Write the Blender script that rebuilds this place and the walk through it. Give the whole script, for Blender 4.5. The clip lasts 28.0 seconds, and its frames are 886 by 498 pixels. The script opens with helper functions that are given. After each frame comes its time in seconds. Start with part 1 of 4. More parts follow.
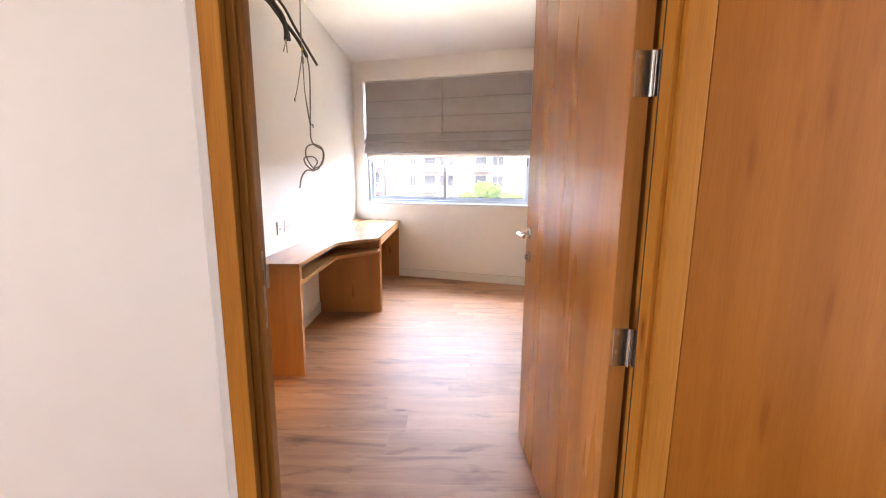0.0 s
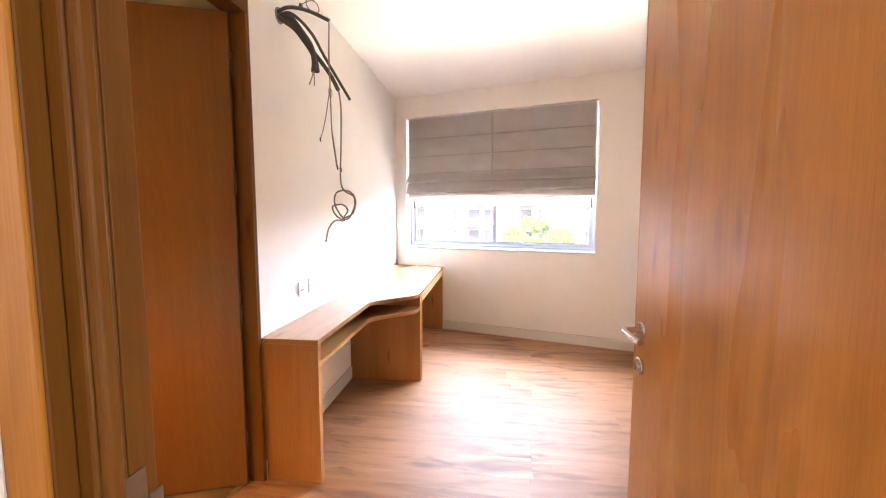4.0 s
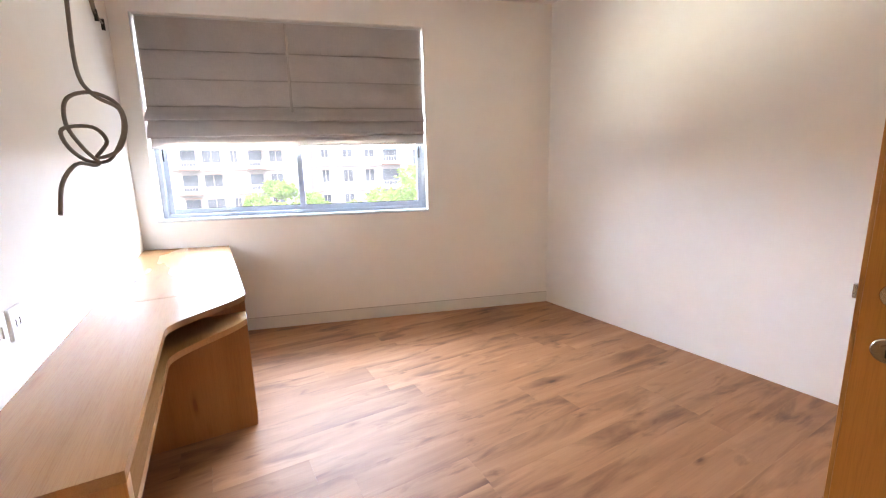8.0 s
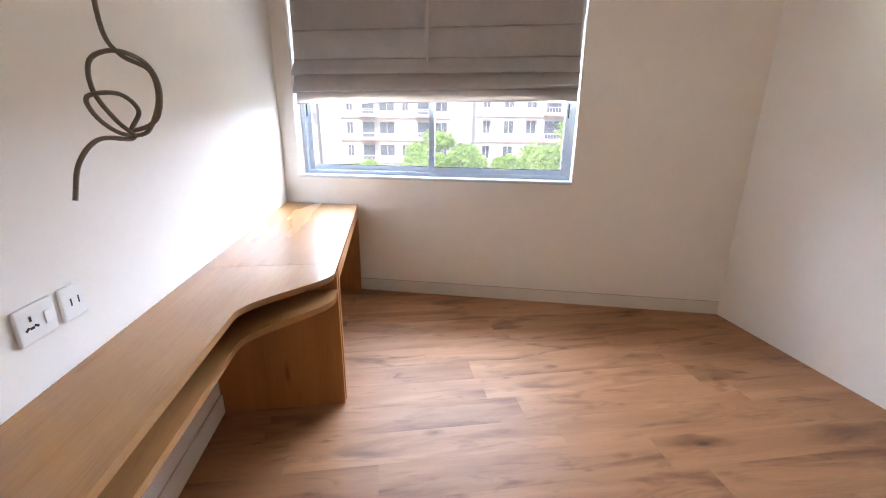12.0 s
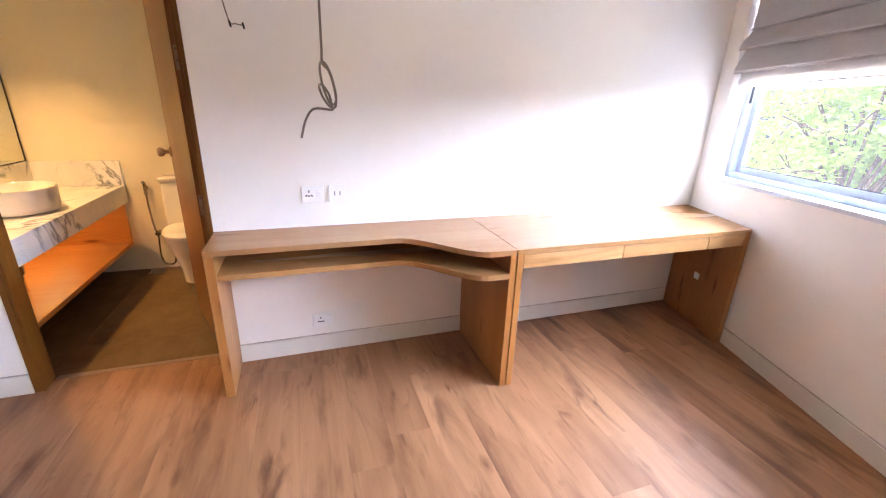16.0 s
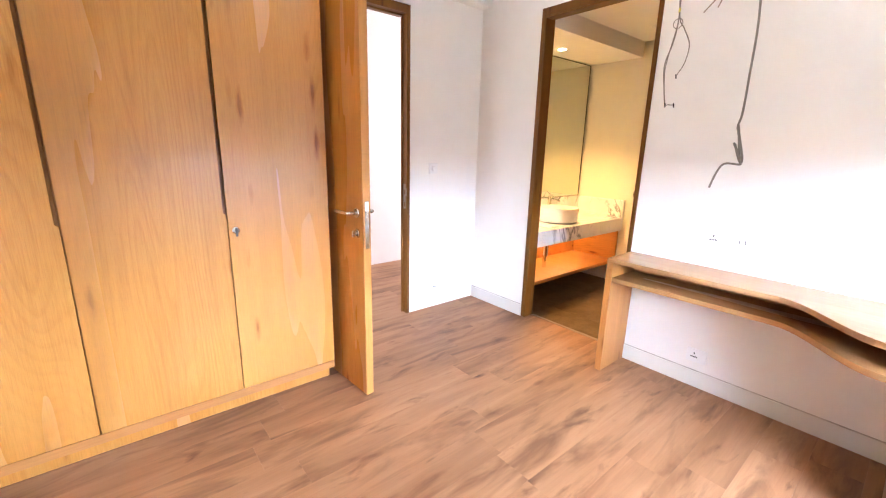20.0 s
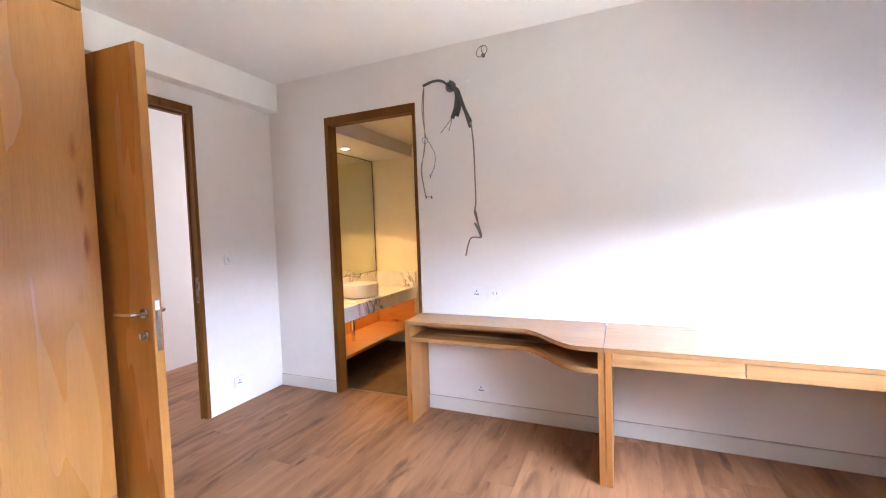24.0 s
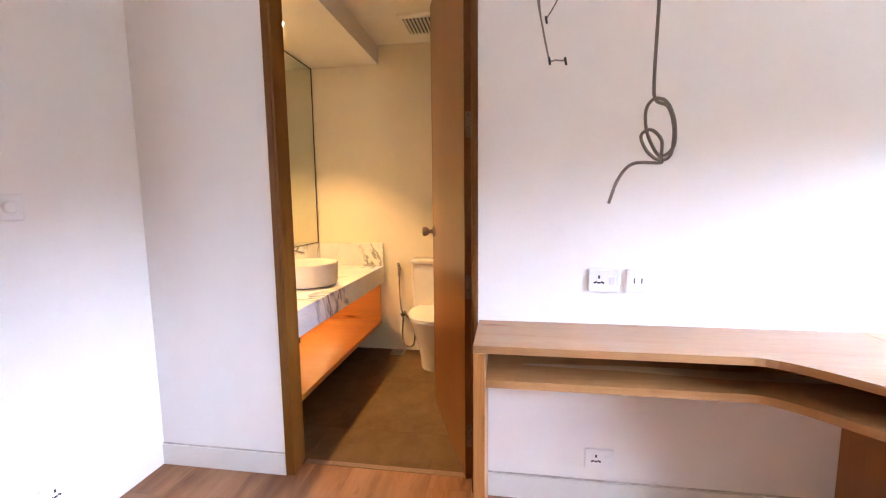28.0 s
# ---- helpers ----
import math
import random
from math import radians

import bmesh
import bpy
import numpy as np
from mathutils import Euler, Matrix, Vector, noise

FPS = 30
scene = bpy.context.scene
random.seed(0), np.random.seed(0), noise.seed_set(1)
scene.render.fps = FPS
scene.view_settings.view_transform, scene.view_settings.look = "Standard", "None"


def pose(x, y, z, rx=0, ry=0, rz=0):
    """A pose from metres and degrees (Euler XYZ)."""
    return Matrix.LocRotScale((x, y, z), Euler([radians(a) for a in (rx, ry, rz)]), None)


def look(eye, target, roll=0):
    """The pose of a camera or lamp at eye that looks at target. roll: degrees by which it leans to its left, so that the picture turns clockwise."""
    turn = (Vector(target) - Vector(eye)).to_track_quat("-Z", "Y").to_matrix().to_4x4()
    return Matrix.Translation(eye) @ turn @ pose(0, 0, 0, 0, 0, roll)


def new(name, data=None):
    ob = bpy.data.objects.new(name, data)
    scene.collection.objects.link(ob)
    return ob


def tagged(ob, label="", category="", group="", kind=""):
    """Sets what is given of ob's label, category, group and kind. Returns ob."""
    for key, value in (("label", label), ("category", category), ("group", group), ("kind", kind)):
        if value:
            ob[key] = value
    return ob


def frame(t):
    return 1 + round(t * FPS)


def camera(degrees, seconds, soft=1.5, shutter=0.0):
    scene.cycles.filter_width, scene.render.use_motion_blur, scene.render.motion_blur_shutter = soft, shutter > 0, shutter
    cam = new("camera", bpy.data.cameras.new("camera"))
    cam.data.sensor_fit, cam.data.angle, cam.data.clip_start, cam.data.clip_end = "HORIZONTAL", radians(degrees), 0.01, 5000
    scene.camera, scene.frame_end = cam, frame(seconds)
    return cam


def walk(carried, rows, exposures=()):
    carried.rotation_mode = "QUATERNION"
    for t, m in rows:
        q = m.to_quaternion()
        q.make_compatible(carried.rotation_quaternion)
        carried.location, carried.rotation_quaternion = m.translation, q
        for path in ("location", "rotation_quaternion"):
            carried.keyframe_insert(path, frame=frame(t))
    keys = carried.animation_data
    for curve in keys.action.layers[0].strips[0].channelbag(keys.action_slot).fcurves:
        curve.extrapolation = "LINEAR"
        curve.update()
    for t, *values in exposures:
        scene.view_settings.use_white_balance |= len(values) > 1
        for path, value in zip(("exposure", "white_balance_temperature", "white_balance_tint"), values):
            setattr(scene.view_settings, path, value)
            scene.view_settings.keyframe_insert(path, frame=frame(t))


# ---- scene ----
cam = camera(94.7, 28.0, 1.15)
PATH = [
    (0, (1.202, -0.986, 1.258), (1.189, 0.986, 0.924), 0.4),
    (0.5, (1.171, -0.808, 1.243), (1.135, 1.126, 0.732), 0.5),
    (1, (1.139, -0.681, 1.208), (1.071, 1.218, 0.583), 0.4),
    (1.5, (1.146, -0.576, 1.242), (1.0, 1.335, 0.671), 0.3),
    (2, (1.181, -0.497, 1.293), (0.945, 1.444, 0.873), 0.3),
    (2.5, (1.18, -0.48, 1.335), (0.903, 1.481, 1.058), 0.4),
    (3, (1.167, -0.478, 1.373), (0.896, 1.494, 1.172), 0.2),
    (3.5, (1.16, -0.458, 1.368), (0.912, 1.519, 1.186), -0.1),
    (5.5, (0.971, -0.063, 1.322), (0.845, 1.926, 1.157), 1.2),
    (6, (0.911, 0.091, 1.296), (0.891, 2.083, 1.121), 0.5),
    (6.5, (0.858, 0.271, 1.305), (0.977, 2.257, 1.096), -0.8),
    (7, (0.769, 0.399, 1.291), (1.137, 2.346, 1.023), -1.4),
    (7.5, (0.602, 0.498, 1.289), (1.284, 2.349, 0.957), -1.5),
    (8, (0.492, 0.586, 1.271), (1.459, 2.299, 0.91), -1.4),
    (8.5, (0.396, 0.737, 1.298), (1.587, 2.306, 0.956), -0.48),
    (9, (0.357, 0.798, 1.344), (1.658, 2.295, 1.091), -0.67),
    (9.5, (0.305, 0.823, 1.396), (1.675, 2.272, 1.249), -0.85),
    (10, (0.291, 0.822, 1.408), (1.616, 2.316, 1.302), -1.26),
    (10.5, (0.37, 0.757, 1.411), (1.47, 2.424, 1.29), -1.28),
    (11, (0.566, 0.759, 1.375), (1.299, 2.604, 1.127), -0.2),
    (11.5, (0.695, 0.821, 1.328), (1.131, 2.696, 0.785), 0.9),
    (13.5, (1.204, 1.37, 1.502), (0.81, 3.312, 1.235), 2.1),
    (14, (1.238, 1.654, 1.394), (0.396, 3.435, 1.044), 2.5),
    (14.5, (1.422, 1.786, 1.372), (0.139, 3.253, 0.925), 3.2),
    (15, (1.633, 1.823, 1.363), (0.068, 2.957, 0.849), 3.0),
    (15.5, (1.88, 1.825, 1.371), (0.168, 2.674, 0.781), 2.4),
    (16, (2.133, 1.903, 1.348), (0.351, 2.524, 0.686), 1.9),
    (16.5, (2.358, 1.961, 1.343), (0.575, 2.407, 0.554), 1.4),
    (17, (2.554, 1.989, 1.317), (0.824, 2.289, 0.358), 0.6),
    (17.5, (2.63, 2.021, 1.322), (0.97, 2.166, 0.215), 0.0),
    (18, (2.677, 2.126, 1.346), (0.951, 2.111, 0.336), -1.0),
    (18.5, (2.645, 2.231, 1.356), (0.822, 2.005, 0.567), -0.7),
    (19, (2.542, 2.369, 1.337), (0.751, 1.773, 0.675), 0.9),
    (19.5, (2.531, 2.554, 1.331), (0.962, 1.453, 0.762), 1.4),
    (20, (2.601, 2.675, 1.35), (1.355, 1.182, 0.88), 1.4),
    (20.5, (2.713, 2.793, 1.364), (1.761, 1.073, 0.996), 0.8),
    (22.5, (2.658, 3.044, 1.439), (1.732, 1.272, 1.406), -1.0),
    (22.6, (2.668, 3.047, 1.429), (1.671, 1.314, 1.395), -1.0),
    (23, (2.722, 3.025, 1.433), (1.434, 1.496, 1.374), -1.3),
    (23.5, (2.835, 2.948, 1.406), (1.21, 1.784, 1.338), -2.1),
    (24, (2.821, 2.882, 1.378), (0.987, 2.09, 1.284), -2.0),
    (24.5, (2.764, 2.777, 1.368), (0.827, 2.31, 1.195), -1.1),
    (25, (2.777, 2.636, 1.325), (0.814, 2.395, 1.031), 0.2),
    (25.5, (2.782, 2.413, 1.33), (0.807, 2.199, 1.104), -0.8),
    (26, (2.637, 2.245, 1.297), (0.668, 1.924, 1.147), -1.4),
    (26.5, (2.388, 2.067, 1.264), (0.428, 1.7, 1.12), -0.9),
    (27, (2.143, 1.866, 1.223), (0.181, 1.517, 1.047), -0.5),
    (27.5, (1.892, 1.701, 1.198), (-0.072, 1.376, 1.012), -0.8),
    (28, (1.581, 1.576, 1.203), (-0.383, 1.275, 0.978), -0.6),
]
# two looks in between, where the walker pauses
EXTRA = [
    (12.3, (0.91, 1.04, 1.385), (1.10, 2.94, 0.81), 0.6),
    (21.5, (2.70, 2.93, 1.385), (1.76, 1.17, 1.20), 0.2),
]
EXPOSURE = [(0, 2.21, 6800, 23), (1, 2.28, 7100, 25), (3.5, 2.49, 7000, 25), (6, 2.51, 6500, 20), (7, 2.12, 6300, 17), (8, 2.05, 6500, 20), (9, 1.95, 6550, 20), (10, 1.95, 6450, 20), (11, 1.62, 6250, 17), (14, 1.72, 6750, 23), (15, 1.95, 6350, 24), (16, 2.12, 6150, 26), (17, 2.27, 6050, 18), (18, 2.78, 6250, 17), (19, 2.35, 5950, 22), (20, 2.9, 5950, 20), (22.6, 2.76, 5700, 21), (23.2, 2.53, 5650, 24), (24, 2.15, 5900, 24), (25, 2.18, 5850, 29), (27, 2.28, 5950, 29), (28, 2.4, 5900, 26)]
walk(cam, [(t, look(eye, target, roll)) for t, eye, target, roll in sorted(PATH + EXTRA)], EXPOSURE)
BATH_POWER = 40.0
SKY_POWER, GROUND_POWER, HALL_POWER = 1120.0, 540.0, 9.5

# ---- light ----
world = bpy.data.worlds.new("world")
scene.world = world
world.use_nodes = True
wn = world.node_tree
sky = wn.nodes.new("ShaderNodeTexSky")
sky.sky_type, sky.sun_disc = "NISHITA", False
SUN_UP, SUN_FROM = 48.0, 200.0   # degrees above the horizon, compass bearing from +y clockwise
sky.sun_elevation, sky.sun_rotation = radians(SUN_UP), radians(SUN_FROM)
wn.nodes["Background"].inputs[1].default_value = 0.15
wn.links.new(sky.outputs[0], wn.nodes["Background"].inputs[0])
sun = bpy.data.lights.new("sun", "SUN")
sun.energy, sun.angle, sun.color = 2.5, radians(0.5), (1.0, 0.95, 0.87)
sun_ob = new("sun", sun)
_d = Vector((math.sin(radians(SUN_FROM)) * math.cos(radians(SUN_UP)), math.cos(radians(SUN_FROM)) * math.cos(radians(SUN_UP)), math.sin(radians(SUN_UP))))
sun_ob.matrix_world = look(_d * 50, (0, 0, 0))


def area_lamp(name, m, sx, sy, power, colour):
    d = bpy.data.lights.new(name, "AREA")
    d.shape, d.size, d.size_y, d.energy, d.color = "RECTANGLE", sx, sy, power, colour
    o = new(name, d)
    o.matrix_world = m
    return o


def spot_lamp(name, m, power, colour, angle=110, radius=0.04):
    d = bpy.data.lights.new(name, "SPOT")
    d.energy, d.color, d.spot_size, d.spot_blend, d.shadow_soft_size = power, colour, radians(angle), 0.55, radius
    o = new(name, d)
    o.matrix_world = m
    return o


# ---- materials ----
def material(name):
    m = bpy.data.materials.new(name)
    m.use_nodes = True
    nt = m.node_tree
    return m, nt, nt.nodes["Principled BSDF"]


def node(nt, kind, **kw):
    n = nt.nodes.new(kind)
    for k, v in kw.items():
        n.inputs[k].default_value = v
    return n


def coords(nt, scale=(1, 1, 1), shuffle=0.0, turn=(0, 0, 0)):
    """Object coordinates, scaled; shuffle moves each object to its own place in the pattern."""
    tc = nt.nodes.new("ShaderNodeTexCoord")
    mp = nt.nodes.new("ShaderNodeMapping")
    mp.inputs["Scale"].default_value = scale
    mp.inputs["Rotation"].default_value = turn
    out = tc.outputs["Object"]
    if shuffle:
        oi = nt.nodes.new("ShaderNodeObjectInfo")
        sc = node(nt, "ShaderNodeVectorMath")
        sc.operation = "MULTIPLY"
        sc.inputs[1].default_value = (shuffle, shuffle * 1.7, shuffle * 2.3)
        nt.links.new(oi.outputs["Random"], sc.inputs[0])
        ad = node(nt, "ShaderNodeVectorMath")
        nt.links.new(out, ad.inputs[0])
        nt.links.new(sc.outputs[0], ad.inputs[1])
        out = ad.outputs[0]
    nt.links.new(out, mp.inputs["Vector"])
    return mp.outputs[0]


def noise_tex(nt, vec, scale, detail=4, rough=0.55, distort=0.0):
    n = node(nt, "ShaderNodeTexNoise", Scale=scale, Detail=detail, Roughness=rough, Distortion=distort)
    nt.links.new(vec, n.inputs["Vector"])
    return n.outputs["Fac"]


def ramp(nt, fac, stops):
    r = nt.nodes.new("ShaderNodeValToRGB")
    while len(r.color_ramp.elements) < len(stops):
        r.color_ramp.elements.new(0.5)
    for e, (p, c) in zip(r.color_ramp.elements, stops):
        e.position = p
        e.color = (*c, 1) if len(c) == 3 else c
    nt.links.new(fac, r.inputs[0])
    return r.outputs[0]


def mix(nt, a, b, fac, kind="MIX"):
    n = nt.nodes.new("ShaderNodeMix")
    n.data_type, n.blend_type = "RGBA", kind
    for sock, v in ((n.inputs[0], fac), (n.inputs[6], a), (n.inputs[7], b)):
        if hasattr(v, "is_linked"):
            nt.links.new(v, sock)
        else:
            sock.default_value = v if not isinstance(v, tuple) else (*v, 1)[:4]
    return n.outputs[2]


def bump(nt, bs, height, strength, distance=0.002):
    b = node(nt, "ShaderNodeBump", Strength=strength, Distance=distance)
    nt.links.new(height, b.inputs["Height"])
    nt.links.new(b.outputs[0], bs.inputs["Normal"])


def plain(name, colour, rough=0.5, metal=0.0, grain=0.03, scale=30.0, relief=0.0):
    m, nt, bs = material(name)
    v = coords(nt)
    f = noise_tex(nt, v, scale, 3)
    lo = tuple(c * (1 - grain) for c in colour)
    hi = tuple(min(1, c * (1 + grain)) for c in colour)
    nt.links.new(ramp(nt, f, [(0.3, lo), (0.7, hi)]), bs.inputs["Base Color"])
    bs.inputs["Roughness"].default_value, bs.inputs["Metallic"].default_value = rough, metal
    if relief:
        bump(nt, bs, f, relief, 0.001)
    return m


def paint(name, colour):
    """Rolled wall paint: faint roller texture and slight unevenness."""
    m, nt, bs = material(name)
    v = coords(nt)
    big = noise_tex(nt, v, 1.1, 3)
    fine = noise_tex(nt, v, 190, 3, 0.6)
    mid = noise_tex(nt, v, 9, 4)
    c = ramp(nt, big, [(0.3, tuple(x * 0.965 for x in colour)), (0.7, colour)])
    c = mix(nt, c, ramp(nt, mid, [(0.35, (0.988, 0.985, 0.98)), (0.65, (1, 1, 1))]), 1.0, "MULTIPLY")
    nt.links.new(c, bs.inputs["Base Color"])
    bs.inputs["Roughness"].default_value = 0.62
    h = mix(nt, fine, mid, 0.35)
    bump(nt, bs, h, 0.16, 0.001)
    return m


def veneer(name, axis, dark, mid_c, light, rough=0.33, bold=1.0, gloss=0.5):
    """Timber veneer: fine straight grain, soft cathedral figure and dark dashes that run in columns along one axis."""
    m, nt, bs = material(name)
    stretch = lambda k: {"x": (k, 1, 1), "y": (1, k, 1), "z": (1, 1, k)}[axis]
    band = noise_tex(nt, coords(nt, stretch(0.10), 7.0), 3.2, 3, 0.5, 0.3)
    streak = noise_tex(nt, coords(nt, stretch(0.05), 7.0), 22, 3, 0.5, 0.3)
    fine = noise_tex(nt, coords(nt, stretch(0.016), 7.0), 120, 4, 0.65)
    pores = noise_tex(nt, coords(nt, stretch(0.030), 7.0), 420, 3, 0.65)
    base = ramp(nt, mix(nt, streak, band, 0.72), [(0.22, dark), (0.5, mid_c), (0.78, light)])
    c = mix(nt, base, ramp(nt, fine, [(0.36, (0.80, 0.73, 0.66)), (0.52, (1, 1, 1))]), 0.34 * bold, "MULTIPLY")
    # growth rings cut lengthwise: a slow field folded into lines, strong only here and there
    broad = noise_tex(nt, coords(nt, stretch(0.10), 7.0), 2.2, 2, 0.4, 0.2)
    rings = node(nt, "ShaderNodeMath")
    rings.operation = "MULTIPLY"
    rings.inputs[1].default_value = 60.0
    nt.links.new(broad, rings.inputs[0])
    fr = node(nt, "ShaderNodeMath")
    fr.operation = "FRACT"
    nt.links.new(rings.outputs[0], fr.inputs[0])
    line = ramp(nt, fr.outputs[0], [(0.0, (1, 1, 1)), (0.45, (0.96, 0.94, 0.92)), (0.80, (0.70, 0.58, 0.47)), (1.0, (1, 1, 1))])
    mask = ramp(nt, noise_tex(nt, coords(nt, stretch(0.12), 9.0), 3.0, 2), [(0.46, (0.0, 0.0, 0.0)), (0.62, (1, 1, 1))])
    c = mix(nt, c, mix(nt, (1, 1, 1), line, mask), 0.30 * bold, "MULTIPLY")
    c = mix(nt, c, ramp(nt, pores, [(0.36, (0.74, 0.66, 0.57)), (0.54, (1, 1, 1))]), 0.35, "MULTIPLY")
    # dashes and small pin knots
    fleck = node(nt, "ShaderNodeTexVoronoi", Scale=13.0, Randomness=1.0)
    nt.links.new(coords(nt, stretch(0.20), 3.0), fleck.inputs["Vector"])
    wob = mix(nt, fleck.outputs["Distance"], noise_tex(nt, coords(nt, stretch(0.22), 3.0), 60, 3, 0.6), 0.16)
    dash = ramp(nt, wob, [(0.15, (0.44, 0.30, 0.20)), (0.20, (0.78, 0.68, 0.57)), (0.29, (1, 1, 1))])
    column = ramp(nt, noise_tex(nt, coords(nt, stretch(0.05), 4.0), 4.2, 2), [(0.44, (0, 0, 0)), (0.54, (1, 1, 1))])
    c = mix(nt, c, mix(nt, (1, 1, 1), dash, column), min(1.0, bold), "MULTIPLY")
    nt.links.new(c, bs.inputs["Base Color"])
    nt.links.new(ramp(nt, band, [(0.3, (rough + 0.03,) * 3), (0.7, (rough,) * 3)]), bs.inputs["Roughness"])
    bs.inputs["Specular IOR Level"].default_value = gloss
    bump(nt, bs, fine, 0.05, 0.0002)
    return m


def plank_material():
    """Vinyl oak plank: close grain, smoky dark patches and small knots along the plank, each plank slightly its own shade."""
    m, nt, bs = material("oak plank")
    oi = nt.nodes.new("ShaderNodeObjectInfo")
    shade = ramp(nt, oi.outputs["Random"], [(0.0, (0.94, 0.925, 0.915)), (0.5, (1.0, 1.0, 1.0)), (1.0, (1.06, 1.055, 1.05))])
    grain = noise_tex(nt, coords(nt, (0.07, 1, 1), 40.0), 14, 4, 0.52, 0.5)
    tone = noise_tex(nt, coords(nt, (0.20, 1, 1), 40.0), 5.0, 4, 0.55, 0.5)
    fine = noise_tex(nt, coords(nt, (0.03, 1, 1), 40.0), 190, 4, 0.68)
    smoke = noise_tex(nt, coords(nt, (0.22, 1, 1), 40.0), 8.0, 4, 0.55, 0.6)
    spots = noise_tex(nt, coords(nt, (0.28, 1, 1), 40.0), 12.0, 4, 0.55, 0.6)
    c = ramp(nt, mix(nt, tone, grain, 0.38), [(0.34, (0.27, 0.126, 0.057)), (0.5, (0.36, 0.178, 0.084)), (0.66, (0.435, 0.23, 0.116))])
    c = mix(nt, c, ramp(nt, smoke, [(0.30, (0.38, 0.33, 0.32)), (0.40, (0.70, 0.66, 0.64)), (0.50, (1, 1, 1))]), 0.80, "MULTIPLY")
    c = mix(nt, c, ramp(nt, spots, [(0.27, (0.36, 0.31, 0.30)), (0.34, (0.72, 0.68, 0.66)), (0.41, (1, 1, 1))]), 0.75, "MULTIPLY")
    c = mix(nt, c, ramp(nt, fine, [(0.36, (0.80, 0.76, 0.72)), (0.54, (1, 1, 1))]), 0.32, "MULTIPLY")
    knot = node(nt, "ShaderNodeTexVoronoi", Scale=4.6, Randomness=1.0)
    nt.links.new(coords(nt, (0.42, 1, 1), 40.0), knot.inputs["Vector"])
    kd = mix(nt, knot.outputs["Distance"], noise_tex(nt, coords(nt, (0.4, 1, 1), 40.0), 30, 3), 0.12)
    c = mix(nt, c, ramp(nt, kd, [(0.075, (0.24, 0.19, 0.17)), (0.105, (0.62, 0.56, 0.53)), (0.17, (1, 1, 1))]), 0.85, "MULTIPLY")
    c = mix(nt, c, shade, 1.0, "MULTIPLY")
    nt.links.new(c, bs.inputs["Base Color"])
    nt.links.new(ramp(nt, grain, [(0.3, (0.53,) * 3), (0.7, (0.47,) * 3)]), bs.inputs["Roughness"])
    bs.inputs["Specular IOR Level"].default_value = 0.36
    bump(nt, bs, fine, 0.10, 0.0003)
    return m


def marble_material():
    """White marble with clouds and broken slanting grey veins."""
    m, nt, bs = material("marble")
    v = coords(nt, (1.0, 1.0, 0.55), 0.0, (0.5, 0.65, 0.4))
    warp = noise_tex(nt, v, 2.0, 5, 0.55, 1.2)
    vein = ramp(nt, warp, [(0.47, (1, 1, 1)), (0.492, (0.34, 0.35, 0.38)), (0.503, (0.22, 0.23, 0.26)), (0.513, (0.8, 0.8, 0.81)), (0.54, (1, 1, 1))])
    where = ramp(nt, noise_tex(nt, v, 3.1, 2), [(0.46, (0, 0, 0)), (0.58, (1, 1, 1))])
    thin = ramp(nt, noise_tex(nt, v, 5.5, 3, 0.55, 1.5), [(0.485, (1, 1, 1)), (0.5, (0.62, 0.62, 0.64)), (0.515, (1, 1, 1))])
    cloud = ramp(nt, noise_tex(nt, v, 3, 3), [(0.3, (0.70, 0.69, 0.68)), (0.7, (0.85, 0.84, 0.82))])
    c = mix(nt, cloud, mix(nt, (1, 1, 1), vein, where), 0.9, "MULTIPLY")
    c = mix(nt, c, thin, 0.4, "MULTIPLY")
    nt.links.new(c, bs.inputs["Base Color"])
    bs.inputs["Roughness"].default_value = 0.18
    return m


def fabric_material(name, colour):
    m, nt, bs = material(name)
    v = coords(nt)
    warp = noise_tex(nt, coords(nt, (1, 1, 0.03)), 500, 2)
    weft = noise_tex(nt, coords(nt, (0.03, 0.03, 1)), 500, 2)
    big = noise_tex(nt, v, 5, 4)
    w = mix(nt, warp, weft, 0.5)
    c = ramp(nt, w, [(0.35, tuple(x * 0.91 for x in colour)), (0.65, tuple(min(1, x * 1.06) for x in colour))])
    c = mix(nt, c, ramp(nt, big, [(0.3, (0.93, 0.93, 0.93)), (0.7, (1, 1, 1))]), 1.0, "MULTIPLY")
    nt.links.new(c, bs.inputs["Base Color"])
    bs.inputs["Roughness"].default_value = 0.95
    bs.inputs["Sheen Weight"].default_value = 0.2
    bump(nt, bs, w, 0.12, 0.0002)
    return m


def tile_material():
    m, nt, bs = material("bath floor tile")
    v = coords(nt, shuffle=9.0)
    c = ramp(nt, noise_tex(nt, v, 7, 6, 0.65), [(0.3, (0.13, 0.082, 0.038)), (0.7, (0.20, 0.13, 0.064))])
    c = mix(nt, c, ramp(nt, noise_tex(nt, v, 140, 3), [(0.35, (0.85, 0.85, 0.85)), (0.65, (1, 1, 1))]), 0.8, "MULTIPLY")
    nt.links.new(c, bs.inputs["Base Color"])
    nt.links.new(ramp(nt, noise_tex(nt, v, 20, 3), [(0.3, (0.82,) * 3), (0.7, (0.70,) * 3)]), bs.inputs["Roughness"])
    bs.inputs["Specular IOR Level"].default_value = 0.2
    return m


